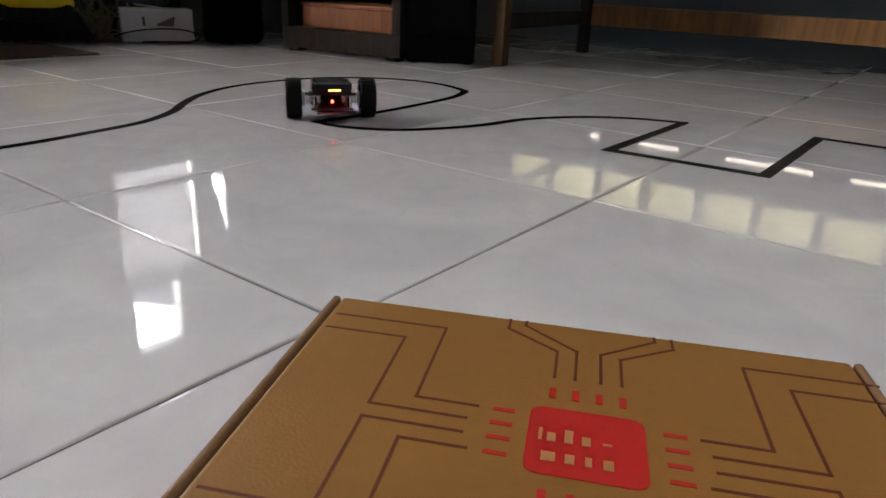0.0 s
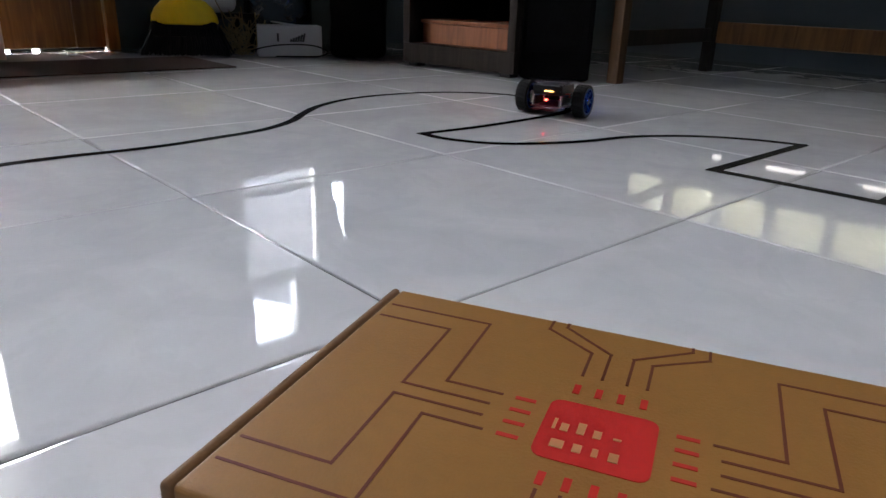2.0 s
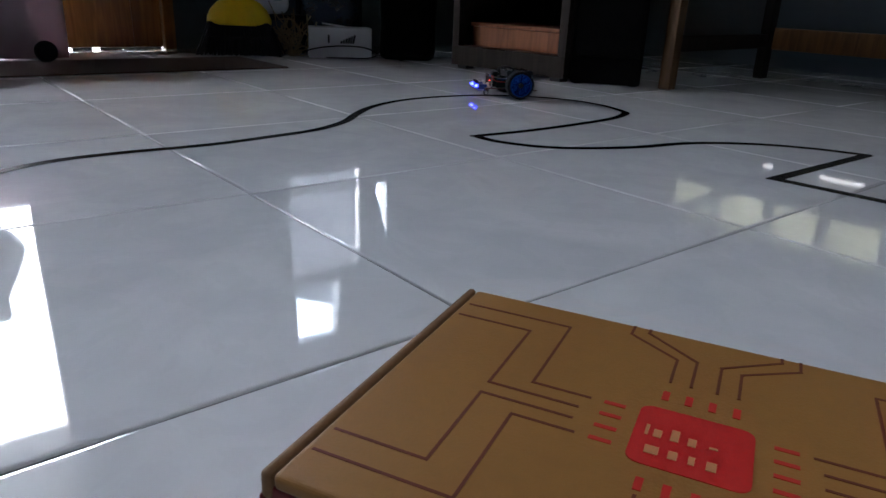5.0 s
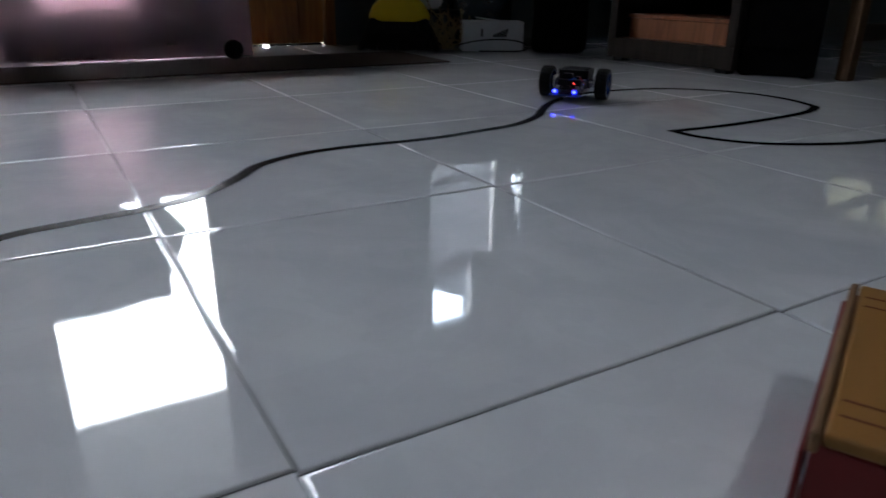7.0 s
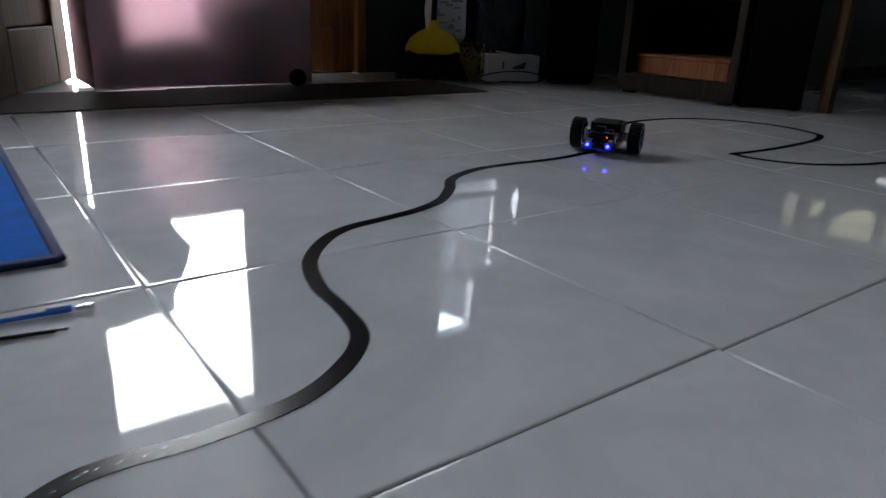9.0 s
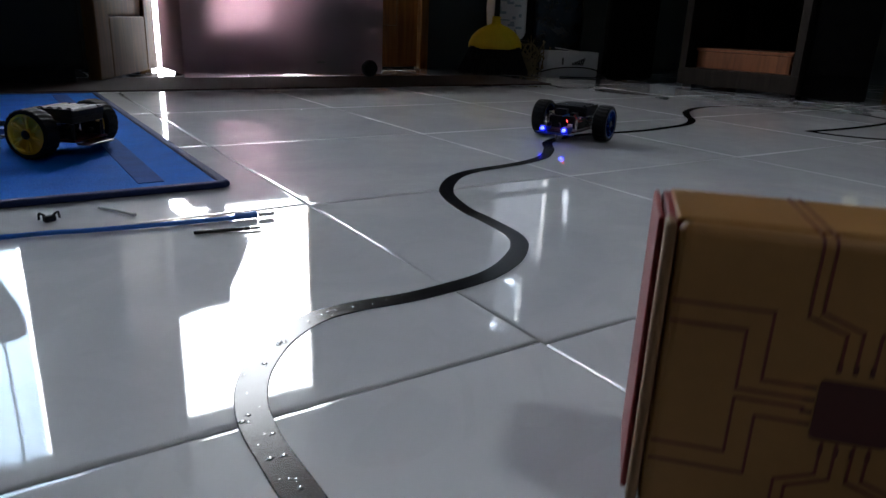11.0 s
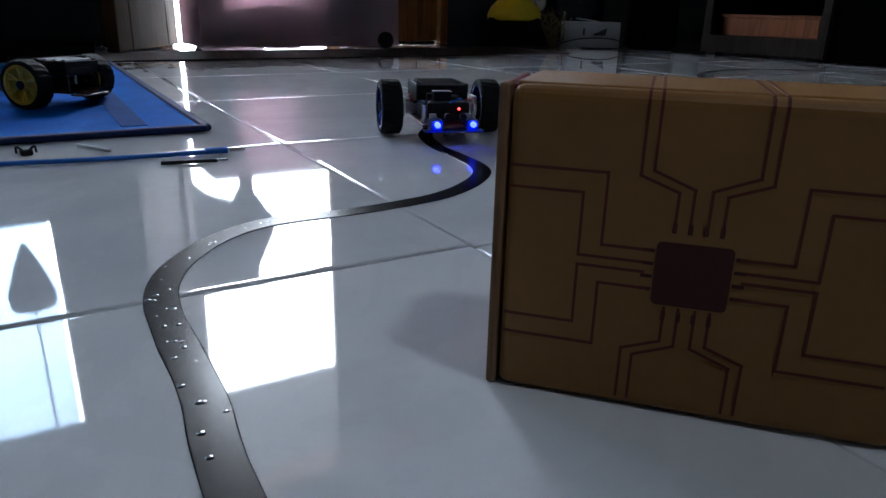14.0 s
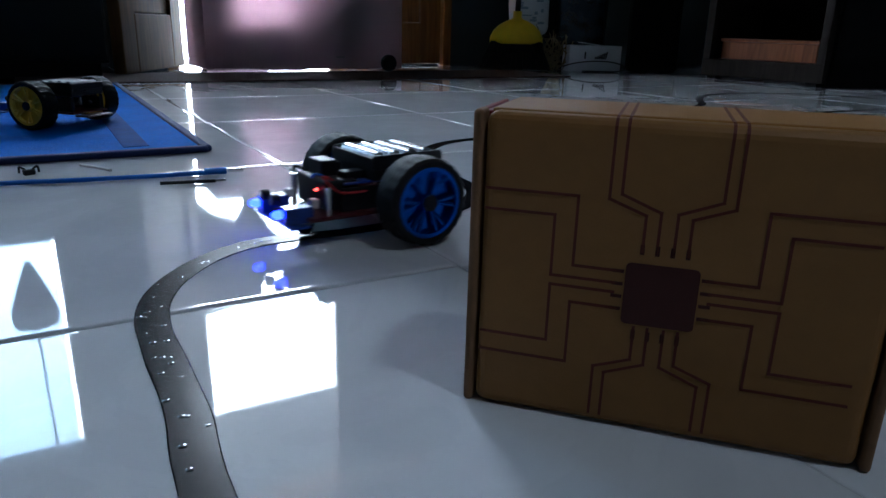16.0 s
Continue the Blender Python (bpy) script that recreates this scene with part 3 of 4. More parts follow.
# ---- cartons ----
def printed_carton(name, label, w, h, t, m, st):
    """A folded mailer carton. Its printed face is w by h, up at z = t; local y runs up the printed face."""
    e = thing(name, label, "box", m)
    r = st["round"]
    deep = 2 * r + 0.002
    part("tray", box((w - 0.003, h - 0.002, t - deep), (0, 0, (t - deep) / 2), 0.001), RED_SIDE, e, "dark red printed sides")
    lid = part("lid", box((w - 0.0095, h, deep), (0, 0, t - deep / 2), r, 4), KRAFT, e, "kraft cardboard lid with printed circuit lines")
    part("lid_flap", box((w - 0.0095, 0.0025, t - deep), (0, h / 2 - 0.001, (t - deep) / 2), 0.001), KRAFT, e)
    for s in (-1, 1):
        part("rolled_edge", box((0.0042, h + 0.001, 0.011), (s * (w / 2 - 0.0019), 0, t - 0.0053), 0.002, 4), KRAFT_EDGE, e)
        part("dust_flap", box((0.0025, h * 0.985, t - 0.012), (s * (w / 2 + 0.0012), 0, (t - 0.0108) / 2), 0.0008), RED_SIDE, e)
    z, lw = t + 0.0001, st["line"]
    du, dv, ink = st["du"], st["dv"], st["ink"]

    def at(u, v):
        return Vector(((u - 0.5 + du) * w, (0.5 - v - dv) * h))

    def stroke(pts, width, nm, material, lift=0.0):
        q = [at(*p) for p in pts]
        q = [Vector((p.x, max(-h / 2 + r, min(h / 2 - r, p.y)))) for p in q]
        bm_ = bmesh.new()
        for a, b in zip(q, q[1:]):
            d = b - a
            ang = math.atan2(d.y, d.x)
            box((d.length + width, width, 0.0003), ((a.x + b.x) / 2, (a.y + b.y) / 2, z + lift), 0, bm=bm_, turn=Matrix.Rotation(ang, 4, "Z"))
        part(nm, bm_, material, lid)
    (v1, v2), (u1, u2), (a1, a2), (k1, k2), (e1, e2) = st["v"], st["u"], st["a"], st["k"], st["ends"]
    p1, p2, p3, p4 = st["rows"]
    kv, kend, x1, x2 = st["neck"]
    w0 = st["from"]
    left = [[(w0, v1), (u1, v1), (u1, p1), (e1, p1)], [(w0, v2), (u2, v2), (u2, p2), (e2, p2)],
            [(w0, 1 - v2), (u2, 1 - v2), (u2, p3), (e2, p3)], [(w0, 1 - v1), (u1, 1 - v1), (u1, p4), (e1, p4)]]
    top = [[(a1, -0.05), (a1, k1), (x1, kv), (x1, kend)], [(a2, -0.05), (a2, k2), (x2, kv - 0.012), (x2, kend)]]
    for line in left:
        for f in (lambda u: u, lambda u: 1 - u):
            stroke([(f(u), v) for u, v in line], lw, "printed_line", LINE_INK)
    for line in top:
        for f in (lambda u: u, lambda u: 1 - u):
            for g in (lambda v: v, lambda v: 1 - v):
                stroke([(f(u), g(v)) for u, v in line], lw, "printed_line", LINE_INK)
    for u in (a1, a2, 1 - a2, 1 - a1):
        x = at(u, 0).x
        for q in range(4):
            th = radians(11.25 + 22.5 * q)
            part("printed_line", box((lw, r * 0.42, 0.0003), (x, h / 2 - r + (r + 0.0001) * math.sin(th), t - r + (r + 0.0001) * math.cos(th)), 0, turn=Matrix.Rotation(-th, 4, "X")), LINE_INK, lid)
        part("printed_line", box((lw, 0.0003, t - r - 0.001), (x, h / 2 + 0.0004, (t - r) / 2)), LINE_INK, lid)
    k = w * 0.0115
    (pt, pb, pl, pr), long = st["pins"]
    for i in range(4):
        u, v = x1 + (1 - 2 * x1) / 3 * i, p1 + (p4 - p1) / 3 * i
        for vv in (pt, pb):
            stroke([(u, vv - long), (u, vv + long)], k * st["heavy"], "printed_pin", ink)
        for uu in (pl, pr):
            stroke([(uu - long, v), (uu + long, v)], k * 0.8 * st["heavy"], "printed_pin", ink)
    em = box((w * 0.17, h * st["tall"], 0.0004), (*at(0.5, 0.514), z))
    bmesh.ops.bevel(em, geom=[q for q in em.edges if abs(q.verts[0].co.z - q.verts[1].co.z) > 1e-5], offset=w * st["corner"], segments=4, affect="EDGES", profile=0.5)
    part("emblem", em, ink, lid, "rounded square printed emblem")
    # two rows of plain pale blocks of uneven size inside the emblem
    for v, blocks in st["blocks"]:
        for u, wide, tall, drop in blocks:
            part("pale_mark", box((wide * w, tall * h, 0.0003), (*at(u, v + drop), z + 0.0003)), PALE_INK, lid)
    return e


BOX1 = (0.242, 0.172, 0.08)
ux, uy = Vector((0.436, -0.9)), Vector((-0.908, -0.418))
c1 = Vector((-0.0915, -0.093)) + ux * BOX1[0] / 2 + uy * BOX1[1] / 2
printed_carton("carton", "kraft cardboard carton lying flat on the tiles, red emblem upwards", *BOX1, pose(c1.x, c1.y, 0.0005, 0, 0, -64.4),
               {"round": 0.0022, "from": 0.02, "line": 0.0013, "du": 0.017, "dv": 0.004, "ink": RED_INK, "v": (0.106, 0.183), "u": (0.236, 0.17), "a": (0.35, 0.381), "k": (0.06, 0.032), "ends": (0.334, 0.322),
                "rows": (0.437, 0.487, 0.536, 0.586), "neck": (0.15, 0.272, 0.445, 0.479), "pins": ((0.342, 0.69, 0.375, 0.628), 0.0125), "heavy": 1.0, "tall": 0.224, "corner": 0.02,
                "blocks": ((0.5, ((0.434, 0.005, 0.04, 0.002), (0.45, 0.012, 0.028, 0.008), (0.475, 0.012, 0.042, 0.0), (0.5, 0.012, 0.028, 0.008), (0.53, 0.012, 0.007, 0.008))),
                           (0.572, ((0.448, 0.02, 0.028, 0.0), (0.478, 0.013, 0.028, 0.0), (0.504, 0.009, 0.028, 0.0), (0.531, 0.014, 0.03, 0.001))))})
BOX2 = (0.16, 0.126, 0.064)
vx, vn = Vector((0.668, -0.744)), Vector((0.744, 0.668))
b2 = Vector((-0.8905, -0.1445)) + vx * BOX2[0] / 2 + vn * BOX2[2]
CARTON_UP = pose(b2.x, b2.y, BOX2[1] / 2 + 0.0005, 0, 0, -48.1) @ pose(0, 0, 0, 90, 0, 0)
CARTON_BEHIND = pose(-0.3, -1.15, 0.0005, 0, 0, -20)
carton = printed_carton("carton", "kraft cardboard carton with maroon print standing on its edge", *BOX2, CARTON_UP,
                        {"round": 0.0045, "from": 0.062, "line": 0.00115, "du": -0.02, "dv": 0.016, "ink": MAROON_INK, "v": (0.222, 0.288), "u": (0.288, 0.235), "a": (0.36, 0.388), "k": (0.222, 0.205), "ends": (0.4, 0.39),
                         "rows": (0.445, 0.485, 0.516, 0.568), "neck": (0.264, 0.375, 0.448, 0.481), "pins": ((0.37, 0.65, 0.398, 0.602), 0.009), "heavy": 0.9, "tall": 0.2, "corner": 0.012, "blocks": ()})


# ---- robots ----
def robot(name, label, rim_mat, lit, m):
    """A two-wheeled line-following robot. Forward is +y, the axle's middle stands over the origin."""
    e = thing(name, label, "robot", m)
    wheels = []
    for s in (-1, 1):
        wheel = part("wheel", lathe([(0.006, -0.013), (0.006, 0.013)], 16, turn=Matrix.Rotation(radians(90), 4, "Y")), BLACK_PLASTIC, e, m=pose(s * 0.062, 0, 0.033))
        spin = Matrix.Rotation(radians(90), 4, "Y")
        tyre = lathe([(0.0265, -0.0125), (0.0305, -0.013), (0.0322, -0.011), (0.0326, 0), (0.0322, 0.011), (0.0305, 0.013), (0.0265, 0.0125)], 48, turn=spin, closed=True)
        for v in tyre.verts:
            r = math.hypot(v.co.y, v.co.z)
            k = round(math.atan2(v.co.y, v.co.z) / (2 * math.pi) * 48 + (1 if v.co.x > 0.001 else 0))
            if r > 0.0315 and k % 2:
                v.co.y, v.co.z = v.co.y * 1.028, v.co.z * 1.028
        part("tyre", tyre, RUBBER, wheel, "black ribbed rubber tyre")
        rim = lathe([(0.0235, -0.0125), (0.0268, -0.0125), (0.0268, 0.0125), (0.0235, 0.0125)], 40, turn=spin, closed=True)
        lathe([(0.0075, -0.004), (0.0085, 0.006), (0.006, 0.0115)], 20, turn=Matrix.Rotation(radians(90 * s), 4, "Y"), bm=rim)
        for k in range(6):
            a = 2 * math.pi * k / 6
            for off in (-0.16, 0.16):
                r0, r1 = 0.007, 0.0245
                p0 = Vector((s * 0.0085, -math.sin(a) * r0, math.cos(a) * r0))
                p1 = Vector((s * 0.0105, -math.sin(a + off) * r1, math.cos(a + off) * r1))
                d = p1 - p0
                box((0.003, 0.0028, d.length), (p0 + p1) / 2, 0.0006, 1, bm=rim, turn=d.to_track_quat("Z", "X").to_matrix().to_4x4())
        part("rim", rim, rim_mat, wheel, "spoked metallic blue rim" if lit else "spoked yellow plastic rim")
        part("hub_disc", lathe([(0.0235, -0.0008), (0.0235, 0.0008)], 30, (s * 0.005, 0, 0), spin), rim_mat, wheel)
        wheels.append(wheel)
    for s in (-1, 1):
        part("motor", box((0.03, 0.02, 0.018), (s * 0.032, 0, 0.032), 0.003), STEEL, e, "silver gear motor")
        part("bracket", box((0.004, 0.026, 0.024), (s * 0.0455, -0.002, 0.034), 0.001), WHITE_PLASTIC if lit else BLACK_PLASTIC, e)
    part("lower_plate", box((0.07, 0.118, 0.003), (0, 0.018, 0.0205), 0.001), RED_BOARD, e, "dark red acrylic base plate")
    part("rear_plate", box((0.052, 0.022, 0.0025), (0, -0.046, 0.016), 0.001), RED_BOARD, e)
    part("controller_board", box((0.056, 0.066, 0.0016), (0, 0.012, 0.043), 0.0004), CIRCUIT, e, "blue circuit board")
    chips = bmesh.new()
    for x, y, sx, sy, sz in ((-0.012, 0.03, 0.012, 0.02, 0.006), (0.015, 0.034, 0.014, 0.01, 0.009), (-0.02, 0.0, 0.006, 0.03, 0.008), (0.022, 0.0, 0.006, 0.03, 0.008)):
        box((sx, sy, sz), (x, y, 0.044 + sz / 2), 0.0006, 1, bm=chips)
    part("chips", chips, BLACK_PLASTIC, e)
    part("battery_holder", box((0.064, 0.062, 0.012), (0, -0.008, 0.0495), 0.0015), BLACK_PLASTIC, e, "black battery tray")
    for s in (-1, 1):
        part("tray_wall", box((0.064, 0.002, 0.009), (0, -0.008 + s * 0.0315, 0.057), 0.0006), BLACK_PLASTIC, e)
        part("tray_wall", box((0.003, 0.062, 0.011), (s * 0.031, -0.008, 0.0575), 0.0006), BLACK_PLASTIC, e)
        part("side_frame", box((0.003, 0.085, 0.018), (s * 0.027, 0.006, 0.031), 0.0008), BLACK_PLASTIC, e)
    part("motor_driver", box((0.05, 0.028, 0.022), (0, 0.046, 0.0345), 0.002), BLACK_PLASTIC, e, "black motor driver block")
    part("heat_sink", box((0.022, 0.014, 0.012), (0.006, 0.046, 0.0515), 0.001), BLACK_PLASTIC, e)
    for k in range(4):
        y = -0.008 + (k - 1.5) * 0.0148
        cell = part("battery", lathe([(0.0022, -0.0262), (0.0022, -0.025), (0.0069, -0.0248), (0.0069, 0.025), (0.005, 0.0255)], 20, turn=Matrix.Rotation(radians(90 if k % 2 else -90), 4, "Y")),
                    CELL if lit else BLACK_PLASTIC, e, "glossy silvery battery cell" if lit else "", m=pose(0, y, 0.0575), smooth=False)
    for x in (-0.03, 0.03):
        for y in (-0.036, 0.06):
            part("standoff", rod((x, y, 0.022), (x, y, 0.043), 0.0025, 8), STEEL if lit else BLACK_PLASTIC, e)
    part("sensor_board", box((0.07, 0.016, 0.0016), (0, 0.085, 0.0165), 0.0004), CIRCUIT, e, "blue line sensor board")
    part("sensor_bracket", box((0.03, 0.03, 0.003), (0, 0.07, 0.0195), 0.001), RED_BOARD, e)
    for s in (-1, 1):
        part("sensor_module", box((0.014, 0.022, 0.012), (s * 0.021, 0.082, 0.0235), 0.001), CIRCUIT, e, "small blue sensor module")
        part("blue_lamp" if lit else "clear_lamp", lathe([(0.0034, 0), (0.0034, 0.004), (0.0024, 0.0065), (0.0008, 0.0075)], 12, (s * 0.021, 0.0935, 0.025), Matrix.Rotation(radians(-90), 4, "X")),
             BLUE_LED if lit else WHITE_PLASTIC, e, "glowing blue lamp" if lit else "")
        part("eye_tube", lathe([(0.004, 0), (0.004, 0.006)], 12, (s * 0.009, 0.09, 0.0335), Matrix.Rotation(radians(-90), 4, "X")), BLACK_PLASTIC, e)
        part("connector", box((0.008, 0.006, 0.007), (s * 0.021, 0.068, 0.03), 0.001), WHITE_PLASTIC, e)
    part("ball_caster", lathe([(0.001, 0.0006), (0.004, 0.0014), (0.006, 0.004), (0.0065, 0.007), (0.0075, 0.0075), (0.0075, 0.015)], 16, (0, 0.066, 0)), STEEL, e, "steel ball caster", smooth=True)
    part("red_lamp" if lit else "dark_lamp", lathe([(0.0024, 0), (0.0024, 0.003), (0.001, 0.005)], 12, (0.0, -0.0395, 0.034), Matrix.Rotation(radians(90), 4, "X")), RED_LED if lit else BLACK_PLASTIC, e,
         "glowing red lamp" if lit else "")
    if lit:
        part("red_lamp", lathe([(0.0011, 0), (0.0011, 0.001), (0.0005, 0.002)], 10, (-0.012, 0.0605, 0.038), Matrix.Rotation(radians(-90), 4, "X")), RED_LED, e, "small glowing red lamp")
    part("amber_bar" if lit else "rear_bar", box((0.02, 0.002, 0.0022), (0.004, -0.0402, 0.0515), 0.0005), AMBER_LED if lit else BLACK_PLASTIC, e, "glowing amber bar" if lit else "")
    for k, (x0, x1) in enumerate(((-0.02, -0.03), (0.018, 0.03), (-0.01, 0.012))):
        part("wire", tube([(x0, 0.05, 0.045), (x0 * 1.3, 0.062, 0.05), (x1, 0.05, 0.038), (x1 * 0.9, 0.02, 0.036)], 0.0009, 6), (COPPER, BLACK_PLASTIC, CABLE_BLUE)[k], e)
    for s in (-1, 1):
        part("wire", tube([(s * 0.03, 0.006, 0.04), (s * 0.036, -0.012, 0.046), (s * 0.02, -0.03, 0.043)], 0.0009, 6), COPPER if s > 0 else BLACK_PLASTIC, e)
    return e, wheels


moving_robot, moving_wheels = robot("line_follower_robot", "small two-wheeled robot with blue rims and lamps on the tape", BLUE_RIM, True, pose(0.52, 0.552, 0.001))
robot("line_follower_robot", "black two-wheeled robot with yellow rims parked on the blue mat", YELLOW_RIM, False, pose(-0.997, 0.80, 0.0072, 0, 0, 46))

# ---- things on the floor at the mat ----
mat_ob = thing("floor_mat", "bright blue pile mat with navy bound edge on the tiles", "mat")
MX0, MX1, MY0, MY1 = -1.75, -0.857, 0.527, 1.56
part("mat_body", box((MX1 - MX0 - 0.012, MY1 - MY0 - 0.012, 0.006), ((MX0 + MX1) / 2, (MY0 + MY1) / 2, 0.0035), 0.002), MAT_BLUE, mat_ob)
for x in (MX0, MX1):
    part("binding", box((0.014, MY1 - MY0 + 0.004, 0.0085), (x, (MY0 + MY1) / 2, 0.0044), 0.004, 3), MAT_EDGE, mat_ob)
for y in (MY0, MY1):
    part("binding", box((MX1 - MX0 + 0.004, 0.014, 0.008), ((MX0 + MX1) / 2, y, 0.0042), 0.0038, 3), MAT_EDGE, mat_ob)
part("stripe", box((0.03, MY1 - MY0 - 0.06, 0.001), (-0.935, (MY0 + MY1) / 2, 0.0068), 0.0004), MAT_STRIPE, mat_ob, "dull grey woven stripe")

cable = thing("usb_cable", "blue cable with a metal plug lying on the tiles", "cable")
part("cord", tube([(-1.7, 0.43, 0.003), (-1.3, 0.415, 0.003), (-1.08, 0.405, 0.003), (-1.03, 0.397, 0.003), (-0.982, 0.39, 0.003), (-0.929, 0.384, 0.003), (-0.886, 0.381, 0.003)], 0.0024), CABLE_BLUE, cable)
part("sleeve", rod((-0.89, 0.3815, 0.0042), (-0.868, 0.380, 0.0042), 0.0036, 14), CABLE_BLUE, cable, "moulded blue plug sleeve")
part("plug", box((0.016, 0.006, 0.004), (-0.858, 0.379, 0.0042), 0.0006, turn=Matrix.Rotation(radians(-4), 4, "Z")), STEEL, cable, "steel plug")
pen = thing("stylus", "thin dark stick with a pale end on the tiles", "stick")
part("barrel", rod((-0.94, 0.35, 0.0022), (-0.888, 0.341, 0.0022), 0.0018, 10), BLACK_PLASTIC, pen)
part("tip", rod((-0.888, 0.341, 0.0022), (-0.878, 0.3393, 0.0022), 0.0014, 10), STEEL, pen)
peg = thing("wire_offcut", "short pale grey wire offcut on the tiles", "wire")
part("offcut", tube([(-1.003, 0.482, 0.0022), (-0.99, 0.462, 0.0024), (-0.976, 0.437, 0.0022)], 0.0017), WHITE_PLASTIC, peg)
clip = thing("binder_clip", "tiny black clip on the tiles", "clip")
part("jaw", box((0.011, 0.007, 0.006), (-1.052, 0.452, 0.0035), 0.0012, turn=Matrix.Rotation(0.4, 4, "Z")), BLACK_PLASTIC, clip)
for s in (-1, 1):
    part("loop", tube([(-1.052 + s * 0.003, 0.452, 0.006), (-1.052 + s * 0.008, 0.452, 0.0095), (-1.052 + s * 0.009, 0.453, 0.003)], 0.0012, 6), BLACK_PLASTIC, clip)

# ---- by the door ----
# thin dark brown strip over the tiles before the double door
floor_strip = part("dark_floor_strip", box((1.75, 0.36, 0.0036), (-0.2, 1.81, 0.002), 0.0012), STRIP_BROWN)
tagged(floor_strip, "thin dark brown strip on the floor before the double door", "mat")

cabinet = thing("rolling_drawer_cabinet", "pink translucent plastic drawer cabinet on black casters", "cabinet")
CX0, CX1, CY0, CY1, CZ0, CZ1 = -0.552, 0.138, 1.945, 2.24, 0.014, 0.40
part("front_panel", box((CX1 - CX0, 0.004, CZ1 - CZ0), ((CX0 + CX1) / 2, CY0, (CZ0 + CZ1) / 2), 0.0015), PINK_PLASTIC, cabinet)
part("back_panel", box((CX1 - CX0, 0.003, CZ1 - CZ0), ((CX0 + CX1) / 2, CY1, (CZ0 + CZ1) / 2), 0.001), PINK_PLASTIC, cabinet)
for x in (CX0 + 0.002, CX1 - 0.002):
    part("side_panel", box((0.004, CY1 - CY0 - 0.006, CZ1 - CZ0), (x, (CY0 + CY1) / 2, (CZ0 + CZ1) / 2), 0.0015), PINK_PLASTIC, cabinet)
part("bottom_panel", box((CX1 - CX0 - 0.01, CY1 - CY0 - 0.008, 0.006), ((CX0 + CX1) / 2, (CY0 + CY1) / 2, CZ0 + 0.004), 0.001), PINK_PLASTIC, cabinet)
part("top_panel", box((CX1 - CX0, CY1 - CY0 + 0.01, 0.012), ((CX0 + CX1) / 2, (CY0 + CY1) / 2, CZ1 + 0.007), 0.004), PINK_PLASTIC, cabinet)
# thin lips added to block the bright floor reflection under the cabinet
part("gap_blocker", box((0.2, 0.003, 0.014), (CX0 + 0.1, CY0 - 0.001, CZ0 - 0.001), 0.001), PINK_PLASTIC, cabinet)
part("gap_blocker", box((0.12, 0.003, 0.008), (CX0 + 0.262, CY0 - 0.001, CZ0 - 0.0005), 0.001), PINK_PLASTIC, cabinet)
part("label_plate", box((0.03, 0.002, 0.006), (-0.1, CY0 - 0.003, CZ0 + 0.04), 0.0006), WHITE_PLASTIC, cabinet, "small pale moulded label plate")
cont = bmesh.new()
rng = random.Random(7)
for k in range(12):
    w_, h_ = rng.uniform(0.09, 0.14), rng.uniform(0.1, 0.145)
    box((w_, 0.14, h_), (-0.48 + 0.047 * k, rng.uniform(2.08, 2.13), CZ0 + 0.01 + h_ / 2), 0.02, 2, bm=cont)
for k in range(8):
    w_, h_ = rng.uniform(0.08, 0.12), rng.uniform(0.09, 0.12)
    box((w_, 0.14, h_), (-0.14 + 0.065 * (k % 4), rng.uniform(2.08, 2.13), CZ0 + 0.13 + h_ / 2 + 0.115 * (k // 4)), 0.02, 2, bm=cont)
for k in range(4):
    box((rng.uniform(0.1, 0.13), 0.12, 0.06), (-0.48 + rng.uniform(-0.01, 0.01), 2.1, CZ0 + 0.16 + 0.056 * k), 0.02, 2, bm=cont)
part("folded_contents", cont, mat("dark_folded_cloth", (0.08, 0.06, 0.1), 0.9, noise_scale=20, amount=0.4), cabinet, "dim folded contents seen through the plastic")
for x in (CX0 + 0.06, CX1 - 0.065):
    for y in ((CY0 + 0.06 if x < -0.2 else CY0 - 0.013), CY1 + 0.03):
        R = 0.8 if x < -0.2 else 1.25
        caster = part("caster", box((0.02, 0.02, 0.02), (0, 0, 0.028), 0.003), BLACK_PLASTIC, cabinet, m=pose(x, y, 0.0052 if y < 1.98 else 0.0004) @ Matrix.Diagonal((R, R, R, 1)))
        part("caster_wheel", lathe([(0.012, -0.009), (0.021, -0.009), (0.0235, -0.004), (0.0235, 0.004), (0.021, 0.009), (0.012, 0.009)], 24, (0, -0.012, 0.0237), Matrix.Rotation(radians(90), 4, "X")), BLACK_PLASTIC, caster)

# short cream roll added for the door curtain's edge in the gap behind the drawer cabinet
bundle = thing("curtain_stand_in", "short cream cloth roll standing in for the door curtain behind the cabinet", "cloth")
roll = lathe([(0.03, 0.0), (0.036, 0.01), (0.034, 0.12), (0.037, 0.25), (0.033, 0.38), (0.035, 0.47), (0.026, 0.49)], 28, (-0.458, 2.31, 0.001))
for v in roll.verts:
    ang = math.atan2(v.co.y - 2.31, v.co.x + 0.458)
    fold = 1 + 0.07 * math.sin(ang * 5 + v.co.z * 6)
    v.co.x, v.co.y = -0.458 + (v.co.x + 0.458) * fold, 2.31 + (v.co.y - 2.31) * fold
part("roll", roll, veil("cream_cloth", (0.6, 0.57, 0.43), 0.0, 0.8, 0.45), bundle, smooth=True)
for z in (0.11, 0.34):
    part("tie", lathe([(0.0385, -0.004), (0.041, 0.0), (0.0385, 0.004)], 28, (-0.458, 2.31, z)), BLACK_MATT, bundle, "dark cord tie")

